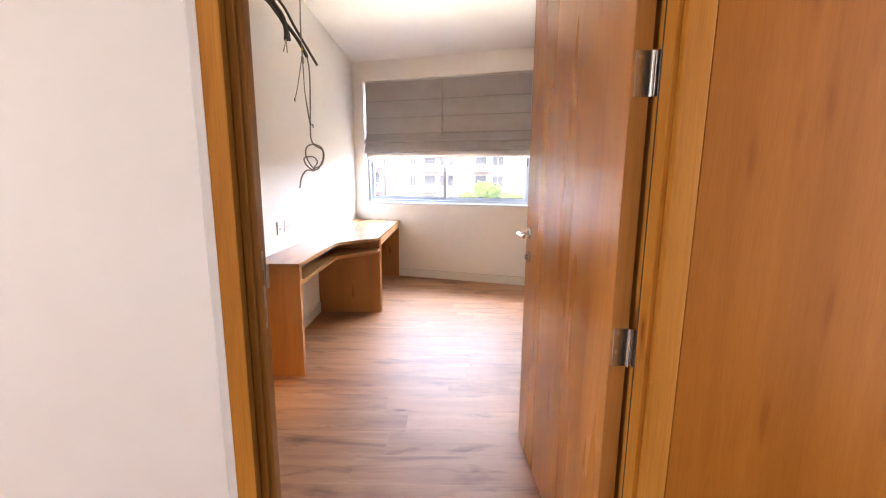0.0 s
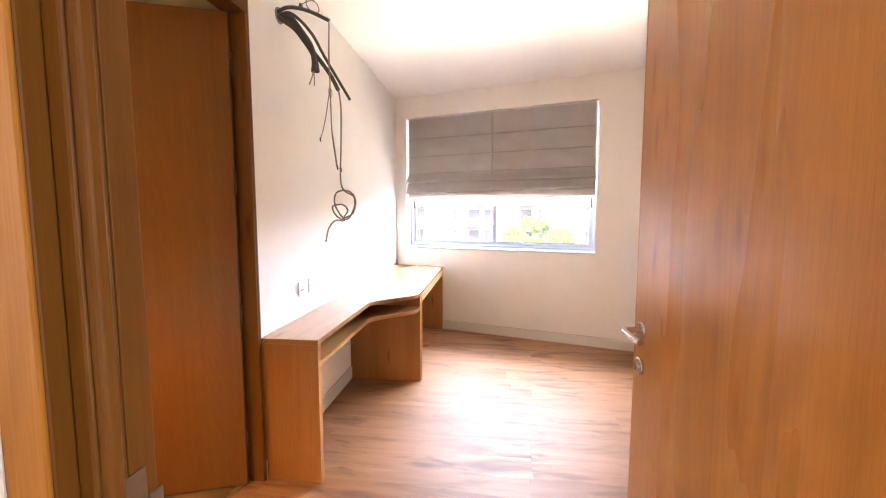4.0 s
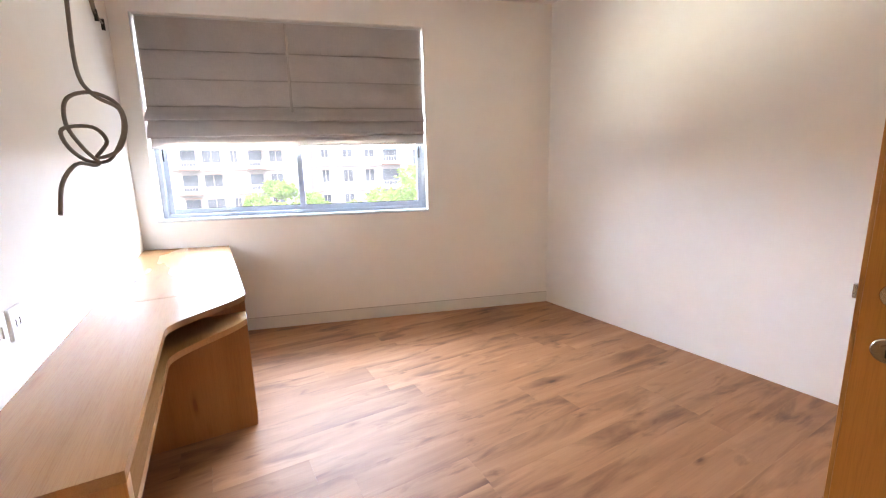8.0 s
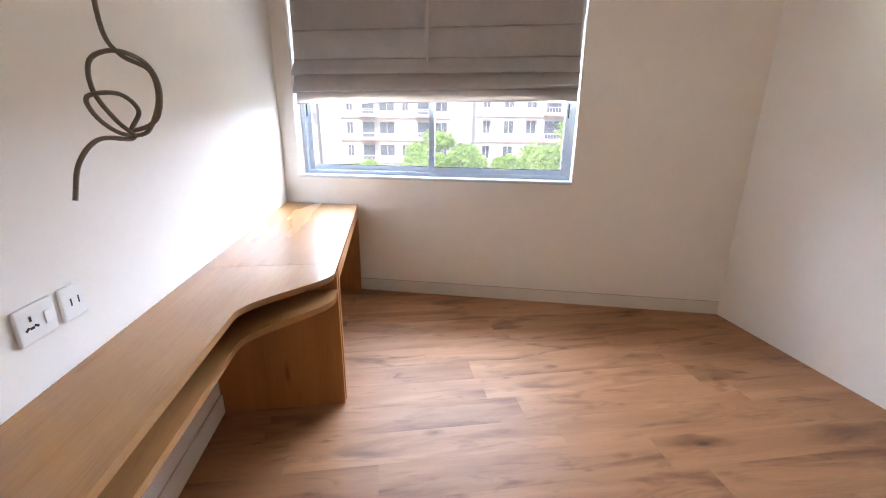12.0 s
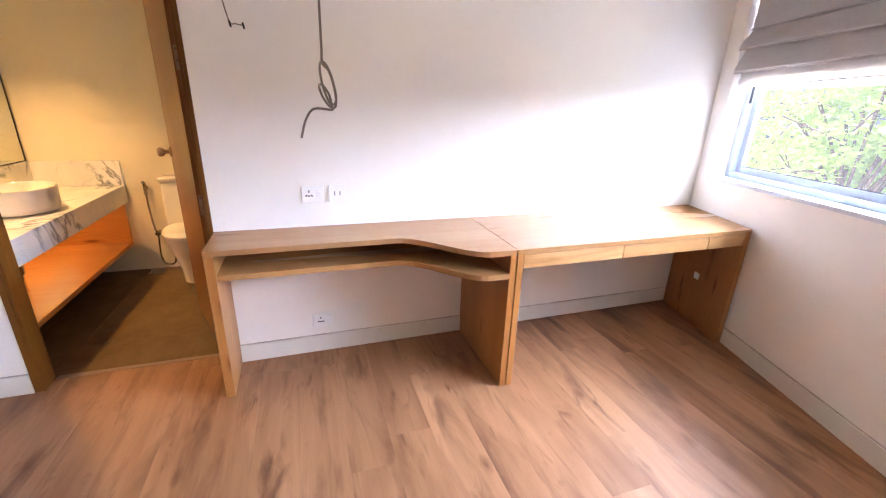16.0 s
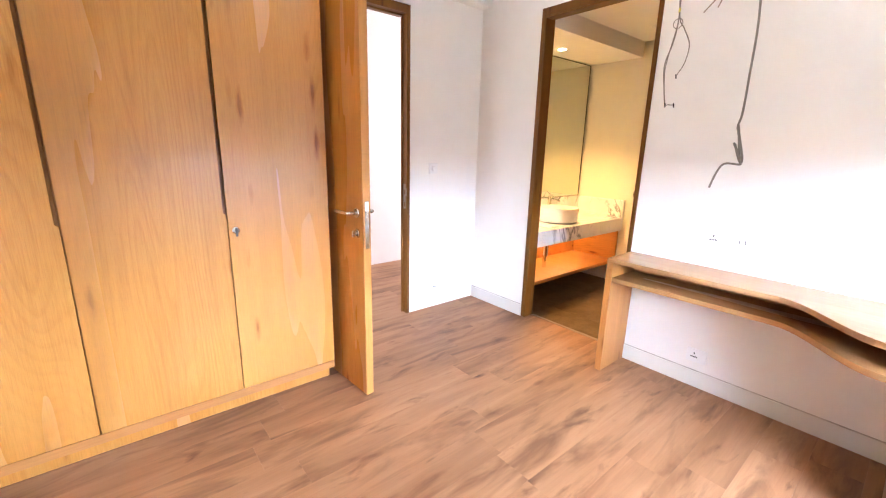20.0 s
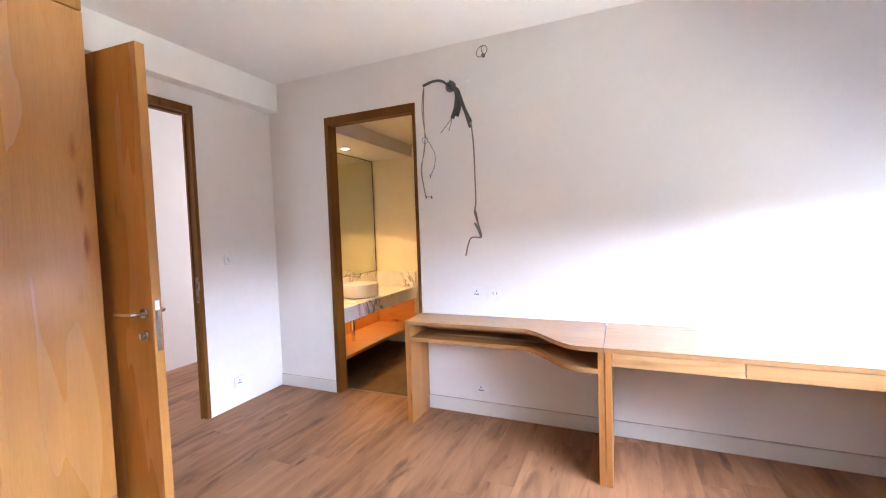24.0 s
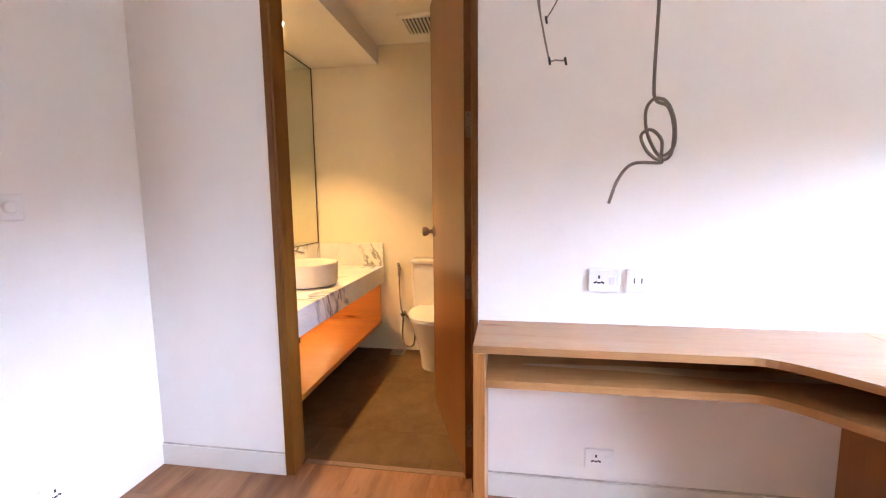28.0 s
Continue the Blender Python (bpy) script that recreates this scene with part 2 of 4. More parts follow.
def leaf_material(name, a, b):
    """Leaves that let some light through."""
    m, nt, bs = material(name)
    g = nt.nodes.new("ShaderNodeNewGeometry")
    c = ramp(nt, g.outputs["Random Per Island"], [(0.0, a), (1.0, b)])
    nt.links.new(c, bs.inputs["Base Color"])
    bs.inputs["Roughness"].default_value = 0.6
    tr = nt.nodes.new("ShaderNodeBsdfTranslucent")
    nt.links.new(mix(nt, c, (1.0, 1.0, 0.45), 0.35), tr.inputs["Color"])
    ms = nt.nodes.new("ShaderNodeMixShader")
    ms.inputs[0].default_value = 0.5
    nt.links.new(bs.outputs[0], ms.inputs[1])
    nt.links.new(tr.outputs[0], ms.inputs[2])
    nt.links.new(ms.outputs[0], nt.nodes["Material Output"].inputs[0])
    return m


def glass_material():
    m, nt, bs = material("window glass")
    bs.inputs["Base Color"].default_value = (1, 1, 1, 1)
    bs.inputs["Transmission Weight"].default_value = 1.0
    bs.inputs["Roughness"].default_value = 0.0
    bs.inputs["IOR"].default_value = 1.01
    # a thin translucent film added as a glare haze over the view outside
    haze = nt.nodes.new("ShaderNodeBsdfTranslucent")
    nt.links.new(ramp(nt, noise_tex(nt, coords(nt), 6, 4), [(0.3, (0.8, 0.8, 0.8)), (0.7, (1, 1, 1))]), haze.inputs["Color"])
    ms = nt.nodes.new("ShaderNodeMixShader")
    ms.inputs[0].default_value = 0.010
    nt.links.new(bs.outputs[0], ms.inputs[1])
    nt.links.new(haze.outputs[0], ms.inputs[2])
    nt.links.new(ms.outputs[0], nt.nodes["Material Output"].inputs[0])
    return m


def facade(name, colour):
    m, nt, bs = material(name)
    v = coords(nt)
    c = ramp(nt, noise_tex(nt, v, 0.35, 5, 0.6), [(0.3, tuple(x * 0.85 for x in colour)), (0.7, colour)])
    c = mix(nt, c, ramp(nt, noise_tex(nt, coords(nt, (1, 1, 0.15)), 1.6, 5), [(0.32, (0.78, 0.76, 0.73)), (0.5, (1, 1, 1))]), 0.6, "MULTIPLY")
    nt.links.new(c, bs.inputs["Base Color"])
    bs.inputs["Roughness"].default_value = 0.85
    return m


WALL = paint("wall paint", (0.875, 0.85, 0.81))
CEIL = paint("ceiling paint", (0.89, 0.878, 0.855))
TRIM = plain("painted skirting", (0.75, 0.725, 0.67), 0.4, 0, 0.02, 6)
BATHWALL = plain("bath wall tile", (0.80, 0.735, 0.58), 0.25, 0, 0.03, 3)
TEAK = dict(dark=(0.29, 0.108, 0.024), mid_c=(0.42, 0.178, 0.045), light=(0.54, 0.255, 0.075))
WOOD_Z = veneer("teak veneer upright", "z", **TEAK)
WOOD_Y = veneer("teak veneer along the wall", "y", **TEAK, rough=0.28)
WOOD_X = veneer("teak veneer across", "x", **TEAK)
DESKTOP = veneer("teak desk top", "y", (0.31, 0.152, 0.054), (0.385, 0.198, 0.076), (0.45, 0.248, 0.104), 0.25, 0.6, 0.5)
ROBE = veneer("teak wardrobe veneer", "z", (0.43, 0.185, 0.034), (0.55, 0.255, 0.052), (0.62, 0.31, 0.075), 0.25, 0.9, 0.9)
DOORW = veneer("teak door veneer", "z", (0.44, 0.165, 0.028), (0.60, 0.25, 0.048), (0.70, 0.32, 0.075), 0.26, 0.85, 0.6)
LIPPING = veneer("solid teak lipping", "z", (0.44, 0.185, 0.04), (0.53, 0.245, 0.06), (0.60, 0.30, 0.085), 0.35)
# entry frame's teak in two tones: darker as shaded, lighter as lit faces
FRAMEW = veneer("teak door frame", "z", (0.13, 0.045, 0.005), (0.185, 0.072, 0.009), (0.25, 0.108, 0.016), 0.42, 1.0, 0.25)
LIT_CASING = veneer("lit teak casing", "z", (0.33, 0.125, 0.013), (0.49, 0.205, 0.028), (0.64, 0.30, 0.055), 0.48, 1.2, 0.2)
PANELW = veneer("teak wall panel veneer", "z", (0.31, 0.10, 0.010), (0.40, 0.143, 0.017), (0.49, 0.195, 0.030), 0.45, 0.35, 0.14)
DRAWERW = veneer("teak drawer veneer", "y", (0.33, 0.165, 0.055), (0.50, 0.275, 0.105), (0.60, 0.35, 0.15), 0.35, 1.9)
SHELFW = veneer("teak vanity shelf", "y", (0.50, 0.20, 0.035), (0.62, 0.27, 0.052), (0.70, 0.34, 0.08), 0.35)
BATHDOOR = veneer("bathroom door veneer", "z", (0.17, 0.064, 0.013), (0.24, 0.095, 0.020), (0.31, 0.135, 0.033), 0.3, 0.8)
PLANK = plank_material()
GROUT = plain("brown joint", (0.16, 0.085, 0.045), 0.8)
TILE = tile_material()
MARBLE = marble_material()
FABRIC = fabric_material("taupe blind cloth", (0.745, 0.695, 0.675))
# darker cloth colour for seams; also paints the shade at pleats and folds
SEAM_SHADE = fabric_material("darker taupe cloth for seams and shade", (0.58, 0.525, 0.50))
ALU = plain("pale powder-coated aluminium", (0.40, 0.455, 0.53), 0.4, 0.1, 0.02)
SILL = plain("pale window sill", (0.56, 0.61, 0.67), 0.35, 0, 0.03, 12)
STEEL = plain("satin steel", (0.60, 0.58, 0.55), 0.24, 1.0, 0.06, 60)
DULL = plain("dull chromed brass", (0.34, 0.31, 0.27), 0.25, 0.8, 0.06, 40)
CHROME = plain("chrome", (0.78, 0.77, 0.75), 0.09, 1.0, 0.02)
PLASTIC = plain("white plastic", (0.84, 0.835, 0.825), 0.3, 0, 0.01)
DARK = plain("dark gap", (0.02, 0.018, 0.016), 0.7)
CERAMIC = plain("white ceramic", (0.86, 0.85, 0.82), 0.08, 0, 0.01)
CONDUIT = plain("grey plastic conduit", (0.065, 0.06, 0.054), 0.55, 0, 0.15, 120, 0.2)
CABLE = plain("grey cable sheath", (0.21, 0.185, 0.15), 0.5, 0, 0.1, 160)
COPPER = plain("copper wire", (0.33, 0.25, 0.19), 0.4, 0.3, 0.1)
YELLOW = plain("yellow tape", (0.6, 0.5, 0.06), 0.5)
MIRROR = plain("mirror glass", (0.68, 0.72, 0.62), 0.01, 1.0, 0.0)
GLASS = glass_material()
BRONZE = plain("dark bronze plate", (0.30, 0.215, 0.15), 0.45, 0.7, 0.08, 60)
CONCRETE = plain("raw concrete", (0.20, 0.195, 0.185), 0.9, 0, 0.1, 8)
FACADE_A = facade("white render", (0.45, 0.42, 0.395))
FACADE_B = facade("cream render", (0.46, 0.395, 0.345))
FACADE_C = facade("grey render", (0.34, 0.34, 0.35))
SALMON = facade("salmon render", (0.47, 0.29, 0.23))
FAR_GLASS = plain("dark window glass", (0.075, 0.085, 0.10), 0.3, 0, 0.3, 0.8)
RAIL = plain("painted railing", (0.42, 0.41, 0.40), 0.6)
REDCLOTH = plain("red cloth", (0.5, 0.06, 0.05), 0.8)
BARK = plain("bark", (0.14, 0.10, 0.07), 0.9, 0, 0.3, 14, 0.5)
LEAVES = leaf_material("bright leaves", (0.17, 0.30, 0.045), (0.36, 0.51, 0.12))
GROUND = plain("dusty ground", (0.27, 0.25, 0.21), 0.9, 0, 0.2, 0.3)

# ---- helpers for building ----
def add_box(bm, x0, y0, z0, x1, y1, z1, bevel=0.0, seg=2):
    r = bmesh.ops.create_cube(bm, size=1.0, matrix=Matrix.Translation(((x0 + x1) / 2, (y0 + y1) / 2, (z0 + z1) / 2)) @ Matrix.Diagonal((x1 - x0, y1 - y0, z1 - z0, 1)))
    if bevel:
        vs = set(r["verts"])
        es = [e for e in bm.edges if e.verts[0] in vs and e.verts[1] in vs]
        bmesh.ops.bevel(bm, geom=es, offset=bevel, segments=seg, profile=0.5, affect="EDGES")
    return bm


def box(x0, y0, z0, x1, y1, z1, bevel=0.0, seg=2):
    return add_box(bmesh.new(), x0, y0, z0, x1, y1, z1, bevel, seg)


def add_prism(bm, outline, z0, z1):
    """An outline in x, y raised from z0 to z1."""
    lo = [bm.verts.new((x, y, z0)) for x, y in outline]
    hi = [bm.verts.new((x, y, z1)) for x, y in outline]
    n = len(outline)
    bm.faces.new(lo[::-1])
    bm.faces.new(hi)
    for i in range(n):
        bm.faces.new((lo[i], lo[(i + 1) % n], hi[(i + 1) % n], hi[i]))
    bmesh.ops.recalc_face_normals(bm, faces=bm.faces)
    return bm


def turn_bm(bm, m):
    bmesh.ops.transform(bm, matrix=m, verts=bm.verts)
    return bm


def rod(a, b, r, r2=None, n=16):
    bm = bmesh.new()
    a, b = Vector(a), Vector(b)
    m = Matrix.Translation((a + b) / 2) @ (b - a).to_track_quat("Z", "Y").to_matrix().to_4x4()
    bmesh.ops.create_cone(bm, cap_ends=True, segments=n, radius1=r, radius2=r if r2 is None else r2, depth=(b - a).length, matrix=m)
    return bm


def lathe(profile, n=32, sx=1.0, sy=1.0):
    """A profile of (radius, height) spun round z."""
    bm = bmesh.new()
    rings = [[bm.verts.new((r * sx * math.cos(2 * math.pi * i / n), r * sy * math.sin(2 * math.pi * i / n), z)) for i in range(n)] for r, z in profile]
    for a, b in zip(rings, rings[1:]):
        for i in range(n):
            bm.faces.new((a[i], a[(i + 1) % n], b[(i + 1) % n], b[i]))
    bm.faces.new(rings[0][::-1])
    bm.faces.new(rings[-1])
    bmesh.ops.recalc_face_normals(bm, faces=bm.faces)
    return bm


def spline(pts, steps=8):
    """A smooth line through the points."""
    p = [Vector(q) for q in pts]
    p = [2 * p[0] - p[1]] + p + [2 * p[-1] - p[-2]]
    out = []
    for i in range(1, len(p) - 2):
        a, b, c, d = p[i - 1:i + 3]
        for s in range(steps):
            t = s / steps
            out.append(0.5 * (2 * b + (c - a) * t + (2 * a - 5 * b + 4 * c - d) * t * t + (3 * b - a - 3 * c + d) * t ** 3))
    out.append(p[-2])
    return out


def tube(pts, r, n=8, steps=8, smooth=True):
    pts = spline(pts, steps) if smooth else [Vector(q) for q in pts]
    bm = bmesh.new()
    up, rings = Vector((0.31, 0.22, 0.92)), []
    for i, p in enumerate(pts):
        t = (pts[min(i + 1, len(pts) - 1)] - pts[max(i - 1, 0)]).normalized()
        u = (up - up.dot(t) * t).normalized()
        up = u
        w = t.cross(u)
        rings.append([bm.verts.new(p + r * (math.cos(k * 2 * math.pi / n) * u + math.sin(k * 2 * math.pi / n) * w)) for k in range(n)])
    for a, b in zip(rings, rings[1:]):
        for k in range(n):
            bm.faces.new((a[k], a[(k + 1) % n], b[(k + 1) % n], b[k]))
    bm.faces.new(rings[0][::-1])
    bm.faces.new(rings[-1])
    bmesh.ops.recalc_face_normals(bm, faces=bm.faces)
    return bm


def part(name, bm, mat, parent=None, label="", smooth=False):
    """Links a bmesh as one mesh object under a thing or a part."""
    me = bpy.data.meshes.new(name)
    if smooth:
        for f in bm.faces:
            f.smooth = True
    bm.to_mesh(me)
    bm.free()
    me.materials.append(mat)
    ob = new(name, me)
    if smooth:
        me.set_sharp_from_angle(angle=radians(40))
    if parent:
        ob.parent = parent
    if label:
        ob["label"] = label
    return ob


def thing(name, m, label, category, group=""):
    ob = new(name)
    ob.matrix_world = m
    ob.empty_display_size = 0.1
    return tagged(ob, label, category, group)


def structure(name, bm, mat, label, category, smooth=False):
    return tagged(part(name, bm, mat, smooth=smooth), label, category, kind="structure")


# ---- structure ----
CEILZ = 2.715
SLOPE = 0.302                      # the window wall runs aslant: y = 4.494 - 0.302 x
WIN_TURN = -math.degrees(math.atan(SLOPE))
WIN = pose(0, 4.494, 0, 0, 0, WIN_TURN)   # x along the wall, y out through it
ROOM_E = 3.30
ENTRY = (0.672, 1.735, 2.36)        # opening in the entry wall
BATH = (0.615, 1.472, 2.35)        # opening in the desk wall


def wall_y(x):
    return 4.494 - SLOPE * x


# desk wall with the bathroom opening
bm = box(-0.12, -0.10, 0, 0, BATH[0] + 0.006, CEILZ)
add_box(bm, -0.12, BATH[1] - 0.006, 0, 0, 4.75, CEILZ)
add_box(bm, -0.12, BATH[0] + 0.006, BATH[2] - 0.006, 0, BATH[1] - 0.006, CEILZ)
wall_desk = structure("wall_west", bm, WALL, "white painted plaster wall behind the desk", "wall")

# entry wall
bm = box(0, -0.10, 0, ENTRY[0], 0, CEILZ)
add_box(bm, ENTRY[0], -0.0935, 0, 0.69, 0, 2.36)
add_box(bm, 0.69, -0.03, 0, 0.728, 0, 2.36)
add_box(bm, ENTRY[1], -0.10, 0, ROOM_E, 0, CEILZ)
add_box(bm, ENTRY[0], -0.10, ENTRY[2], ENTRY[1], 0, CEILZ)
structure("wall_south", bm, WALL, "white painted wall with the entrance doorway", "wall")
structure("beam", box(0.0, 0.0, 2.473, 1.68, 0.108, CEILZ, 0.003), WALL, "white painted boxed beam under the ceiling", "beam")

# east wall, with a ragged cut for a missing socket
HOLE = (1.028, 1.105, 0.172, 0.238)
bm = box(ROOM_E, -0.10, 0, ROOM_E + 0.12, HOLE[0], CEILZ)
add_box(bm, ROOM_E, HOLE[1], 0, ROOM_E + 0.12, 3.75, CEILZ)
add_box(bm, ROOM_E, HOLE[0], 0, ROOM_E + 0.12, HOLE[1], HOLE[2])
add_box(bm, ROOM_E, HOLE[0], HOLE[3], ROOM_E + 0.12, HOLE[1], CEILZ)
structure("wall_east", bm, WALL, "plain white painted wall with a small cut hole", "wall")
structure("wall_hole", box(ROOM_E + 0.05, HOLE[0] - 0.01, HOLE[2] - 0.01, ROOM_E + 0.115, HOLE[1] + 0.01, HOLE[3] + 0.01), CONCRETE, "rough grey inside of a cut socket hole", "hole")

rnd = random.Random(21)
bm = bmesh.new()
hy, hz, ry, rz = (HOLE[0] + HOLE[1]) / 2, (HOLE[2] + HOLE[3]) / 2, (HOLE[1] - HOLE[0]) / 2, (HOLE[3] - HOLE[2]) / 2
ring = []
for k in range(22):
    a = 2 * math.pi * k / 22
    s = 1 / max(abs(math.cos(a)), abs(math.sin(a)))
    f = rnd.uniform(0.62, 0.92)
    ring.append([bm.verts.new((ROOM_E + d, hy + ry * q * math.cos(a), hz + rz * q * math.sin(a))) for d, q in ((0.0, s), (0.0, f), (0.03, f * 0.95))])
for p, q in zip(ring, ring[1:] + ring[:1]):
    for k in range(2):
        bm.faces.new((p[k], q[k], q[k + 1], p[k + 1]))
structure("plaster_edge", bm, WALL, "broken plaster edge round the cut hole", "plaster")

# window wall: opening W0..W1 along the wall
W0, W1, WZ0, WZ1, WT = 0.135, 2.281, 0.965, 2.475, 0.20
bm = box(-0.12, 0, 0, W0, WT, CEILZ)
add_box(bm, W1, 0, 0, 3.75, WT, CEILZ)
add_box(bm, W0, 0, 0, W1, WT, WZ0)
add_box(bm, W0, 0, WZ1, W1, WT, CEILZ)
wall_n = structure("wall_north", bm, WALL, "white painted wall with a wide window", "wall")
wall_n.matrix_world = WIN

# ceiling slabs
structure("ceiling", box(-0.12, -0.10, CEILZ, ROOM_E + 0.12, 4.85, CEILZ + 0.25), CEIL, "smooth white painted ceiling", "ceiling")

# skirting: a flush board with a grey strip painted as the shade line on top
def skirting(name, x0, y0, x1, y1, label, m=None):
    b = structure(name, box(x0, y0, 0, x1, y1, 0.098, 0.0015), TRIM, label, "baseboard")
    d = 0.006
    jx0, jx1, jy0, jy1 = (x0, x1 - d, y0, y1) if x1 - x0 < y1 - y0 else (x0, x1, y0 + d, y1)
    part("joint", box(jx0, jy0, 0.0985, jx1, jy1, 0.1035), SHADE_LINE, b, "thin strip coloured as shade above the board")
    if m:
        b.matrix_world = m


# grey-beige colour that stands in for the shadow gap over the board
SHADE_LINE = plain("shade line", (0.50, 0.46, 0.41), 0.8, 0, 0.25, 14)
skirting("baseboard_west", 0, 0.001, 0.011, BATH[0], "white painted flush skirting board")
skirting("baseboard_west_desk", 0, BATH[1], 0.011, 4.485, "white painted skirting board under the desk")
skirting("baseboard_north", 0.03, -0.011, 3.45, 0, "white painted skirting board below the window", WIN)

# hall outside the door
bm = box(-2.6, -1.59, 0, 3.6, -1.47, CEILZ)
structure("wall_hall", bm, WALL, "white painted hall wall opposite the door", "wall")
# unseen end wall, its opening added to let fill light in
bm = box(3.0, -1.47, 0, 3.12, -0.10, 0.35)
add_box(bm, 3.0, -1.47, 2.35, 3.12, -0.10, CEILZ)
add_box(bm, 3.0, -1.47, 0.35, 3.12, -1.40, 2.35)
add_box(bm, 3.0, -0.17, 0.35, 3.12, -0.10, 2.35)
structure("wall_hall_east", bm, WALL, "unseen white hall end wall with an opening added for light", "wall")
structure("wall_hall_north", box(-2.6, -0.10, 0, -0.12, 0.0, CEILZ), WALL, "white painted hall wall beside the bathroom", "wall")
# the other unseen end wall, likewise opened for a lamp
bm = box(-2.72, -1.59, 0, -2.6, 0.0, 0.35)
add_box(bm, -2.72, -1.59, 2.35, -2.6, 0.0, CEILZ)
add_box(bm, -2.72, -1.59, 0.35, -2.6, -1.40, 2.35)
add_box(bm, -2.72, -0.17, 0.35, -2.6, 0.0, 2.35)
structure("wall_hall_west", bm, WALL, "unseen white hall end wall with an opening added for light", "wall")
structure("ceiling_hall", box(-2.72, -1.59, CEILZ, 3.6, -0.10, CEILZ + 0.25), CEIL, "smooth white hall ceiling", "ceiling")

# bathroom shell
BX, BY0, BY1 = -1.60, 0.045, 2.35
structure("wall_bath_west", box(BX - 0.12, -0.0, 0, BX, BY1, 2.7), BATHWALL, "warm white bathroom end wall", "wall")
structure("wall_bath_south", box(BX, 0.0, 0, -0.12, BY0, 2.7), BATHWALL, "warm white bathroom wall behind the mirror", "wall")
structure("wall_bath_north", box(BX - 0.12, BY1, 0, -0.12, BY1 + 0.12, 2.7), BATHWALL, "warm white bathroom side wall", "wall")
structure("wall_bath_east", box(-0.124, BATH[1] + 0.03, 0, -0.12, BY1, 2.7), BATHWALL, "warm white bathroom wall beside the door", "wall")
bm = box(BX, BY0, 2.27, -0.12, 0.595, 2.6)
add_box(bm, BX, 0.595, 2.41, -0.12, BY1, 2.6)
structure("ceiling_bath", bm, CEIL, "white stepped bathroom ceiling", "ceiling")


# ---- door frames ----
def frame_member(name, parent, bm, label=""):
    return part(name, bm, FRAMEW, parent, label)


entry = tagged(new("door_frame_entry"), "solid teak entrance door frame with a rebated stop", "door frame", kind="structure")
EX0, EX1, EZ = 0.775, 1.665, 2.288     # clear opening between the stops
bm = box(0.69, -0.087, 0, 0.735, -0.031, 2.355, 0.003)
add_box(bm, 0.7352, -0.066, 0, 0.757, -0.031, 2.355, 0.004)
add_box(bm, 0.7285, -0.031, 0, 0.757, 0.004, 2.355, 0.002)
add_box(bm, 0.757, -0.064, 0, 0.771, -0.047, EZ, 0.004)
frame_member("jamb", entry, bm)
# thin slab whose lighter colour paints light onto the jamb's front
part("casing", box(0.69, -0.0925, 0, 0.736, -0.0872, 2.355, 0.002), LIT_CASING, entry, "teak facing coloured as the lit front of the jamb")
# this jamb takes the lit tone all over
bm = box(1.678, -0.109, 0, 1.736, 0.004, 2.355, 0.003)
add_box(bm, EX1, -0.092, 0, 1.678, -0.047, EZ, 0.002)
part("jamb", bm, LIT_CASING, entry)
bm = box(0.757, -0.092, 2.30, 1.678, 0.004, 2.355, 0.003)
add_box(bm, 0.762, -0.092, EZ, 1.678, -0.047, 2.30, 0.002)
frame_member("head", entry, bm)
bm = box(0.757, -0.043, 0.89, 0.7585, -0.012, 1.085)
sp = part("strike_plate", bm, BRONZE, entry, "dull metal strike plate with two openings")
for z in (0.925, 1.02):
    part("keep", box(0.7582, -0.034, z - 0.018, 0.7592, -0.018, z + 0.018), FRAMEW, sp)
bm = box(0.7582, -0.012, 0.99, 0.762, 0.006, 1.05, 0.001)
part("strike_lip", bm, BRONZE, sp)
# dark strip added to paint the shade between leaf and jamb
part("gasket", box(1.671, -0.047, 0, 1.678, -0.030, EZ), DARK, entry, "dark strip standing in for the shade in the gap")
for z in (0.268, 0.843, 1.498, 2.068):
    part("hinge_leaf", box(1.6765, -0.046, z - 0.05, 1.6785, -0.006, z + 0.05, 0.0006), STEEL, entry, "satin steel hinge leaf let into the jamb")

bath_frame = tagged(new("door_frame_bathroom"), "solid teak bathroom door frame", "door frame", kind="structure")
BI0, BI1, BIZ = 0.655, 1.446, 2.285
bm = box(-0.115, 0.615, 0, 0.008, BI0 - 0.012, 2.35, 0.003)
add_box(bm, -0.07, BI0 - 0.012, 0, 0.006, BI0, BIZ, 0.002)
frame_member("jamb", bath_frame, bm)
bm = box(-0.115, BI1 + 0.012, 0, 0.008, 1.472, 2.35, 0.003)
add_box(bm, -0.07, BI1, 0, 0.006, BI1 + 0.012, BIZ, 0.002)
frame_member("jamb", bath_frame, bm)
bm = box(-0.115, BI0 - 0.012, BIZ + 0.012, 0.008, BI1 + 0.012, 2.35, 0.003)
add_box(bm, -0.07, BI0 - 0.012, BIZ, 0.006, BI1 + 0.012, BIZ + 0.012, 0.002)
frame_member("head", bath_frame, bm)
structure("threshold", box(-0.115, BI0, -0.02, -0.085, BI1, 0.002, 0.001), BRONZE, "thin metal threshold strip under the bathroom door", "threshold")

# wood panelling on the hall side, beside the door
panelling = tagged(new("wall_panelling"), "teak veneered wall panelling beside the entrance", "wall panel", kind="structure")
for x0, x1 in ((1.737, 2.36), (2.364, 2.99)):
    part("panel", box(x0, -0.108, 0, x1, -0.100, CEILZ, 0.0015), PANELW, panelling)


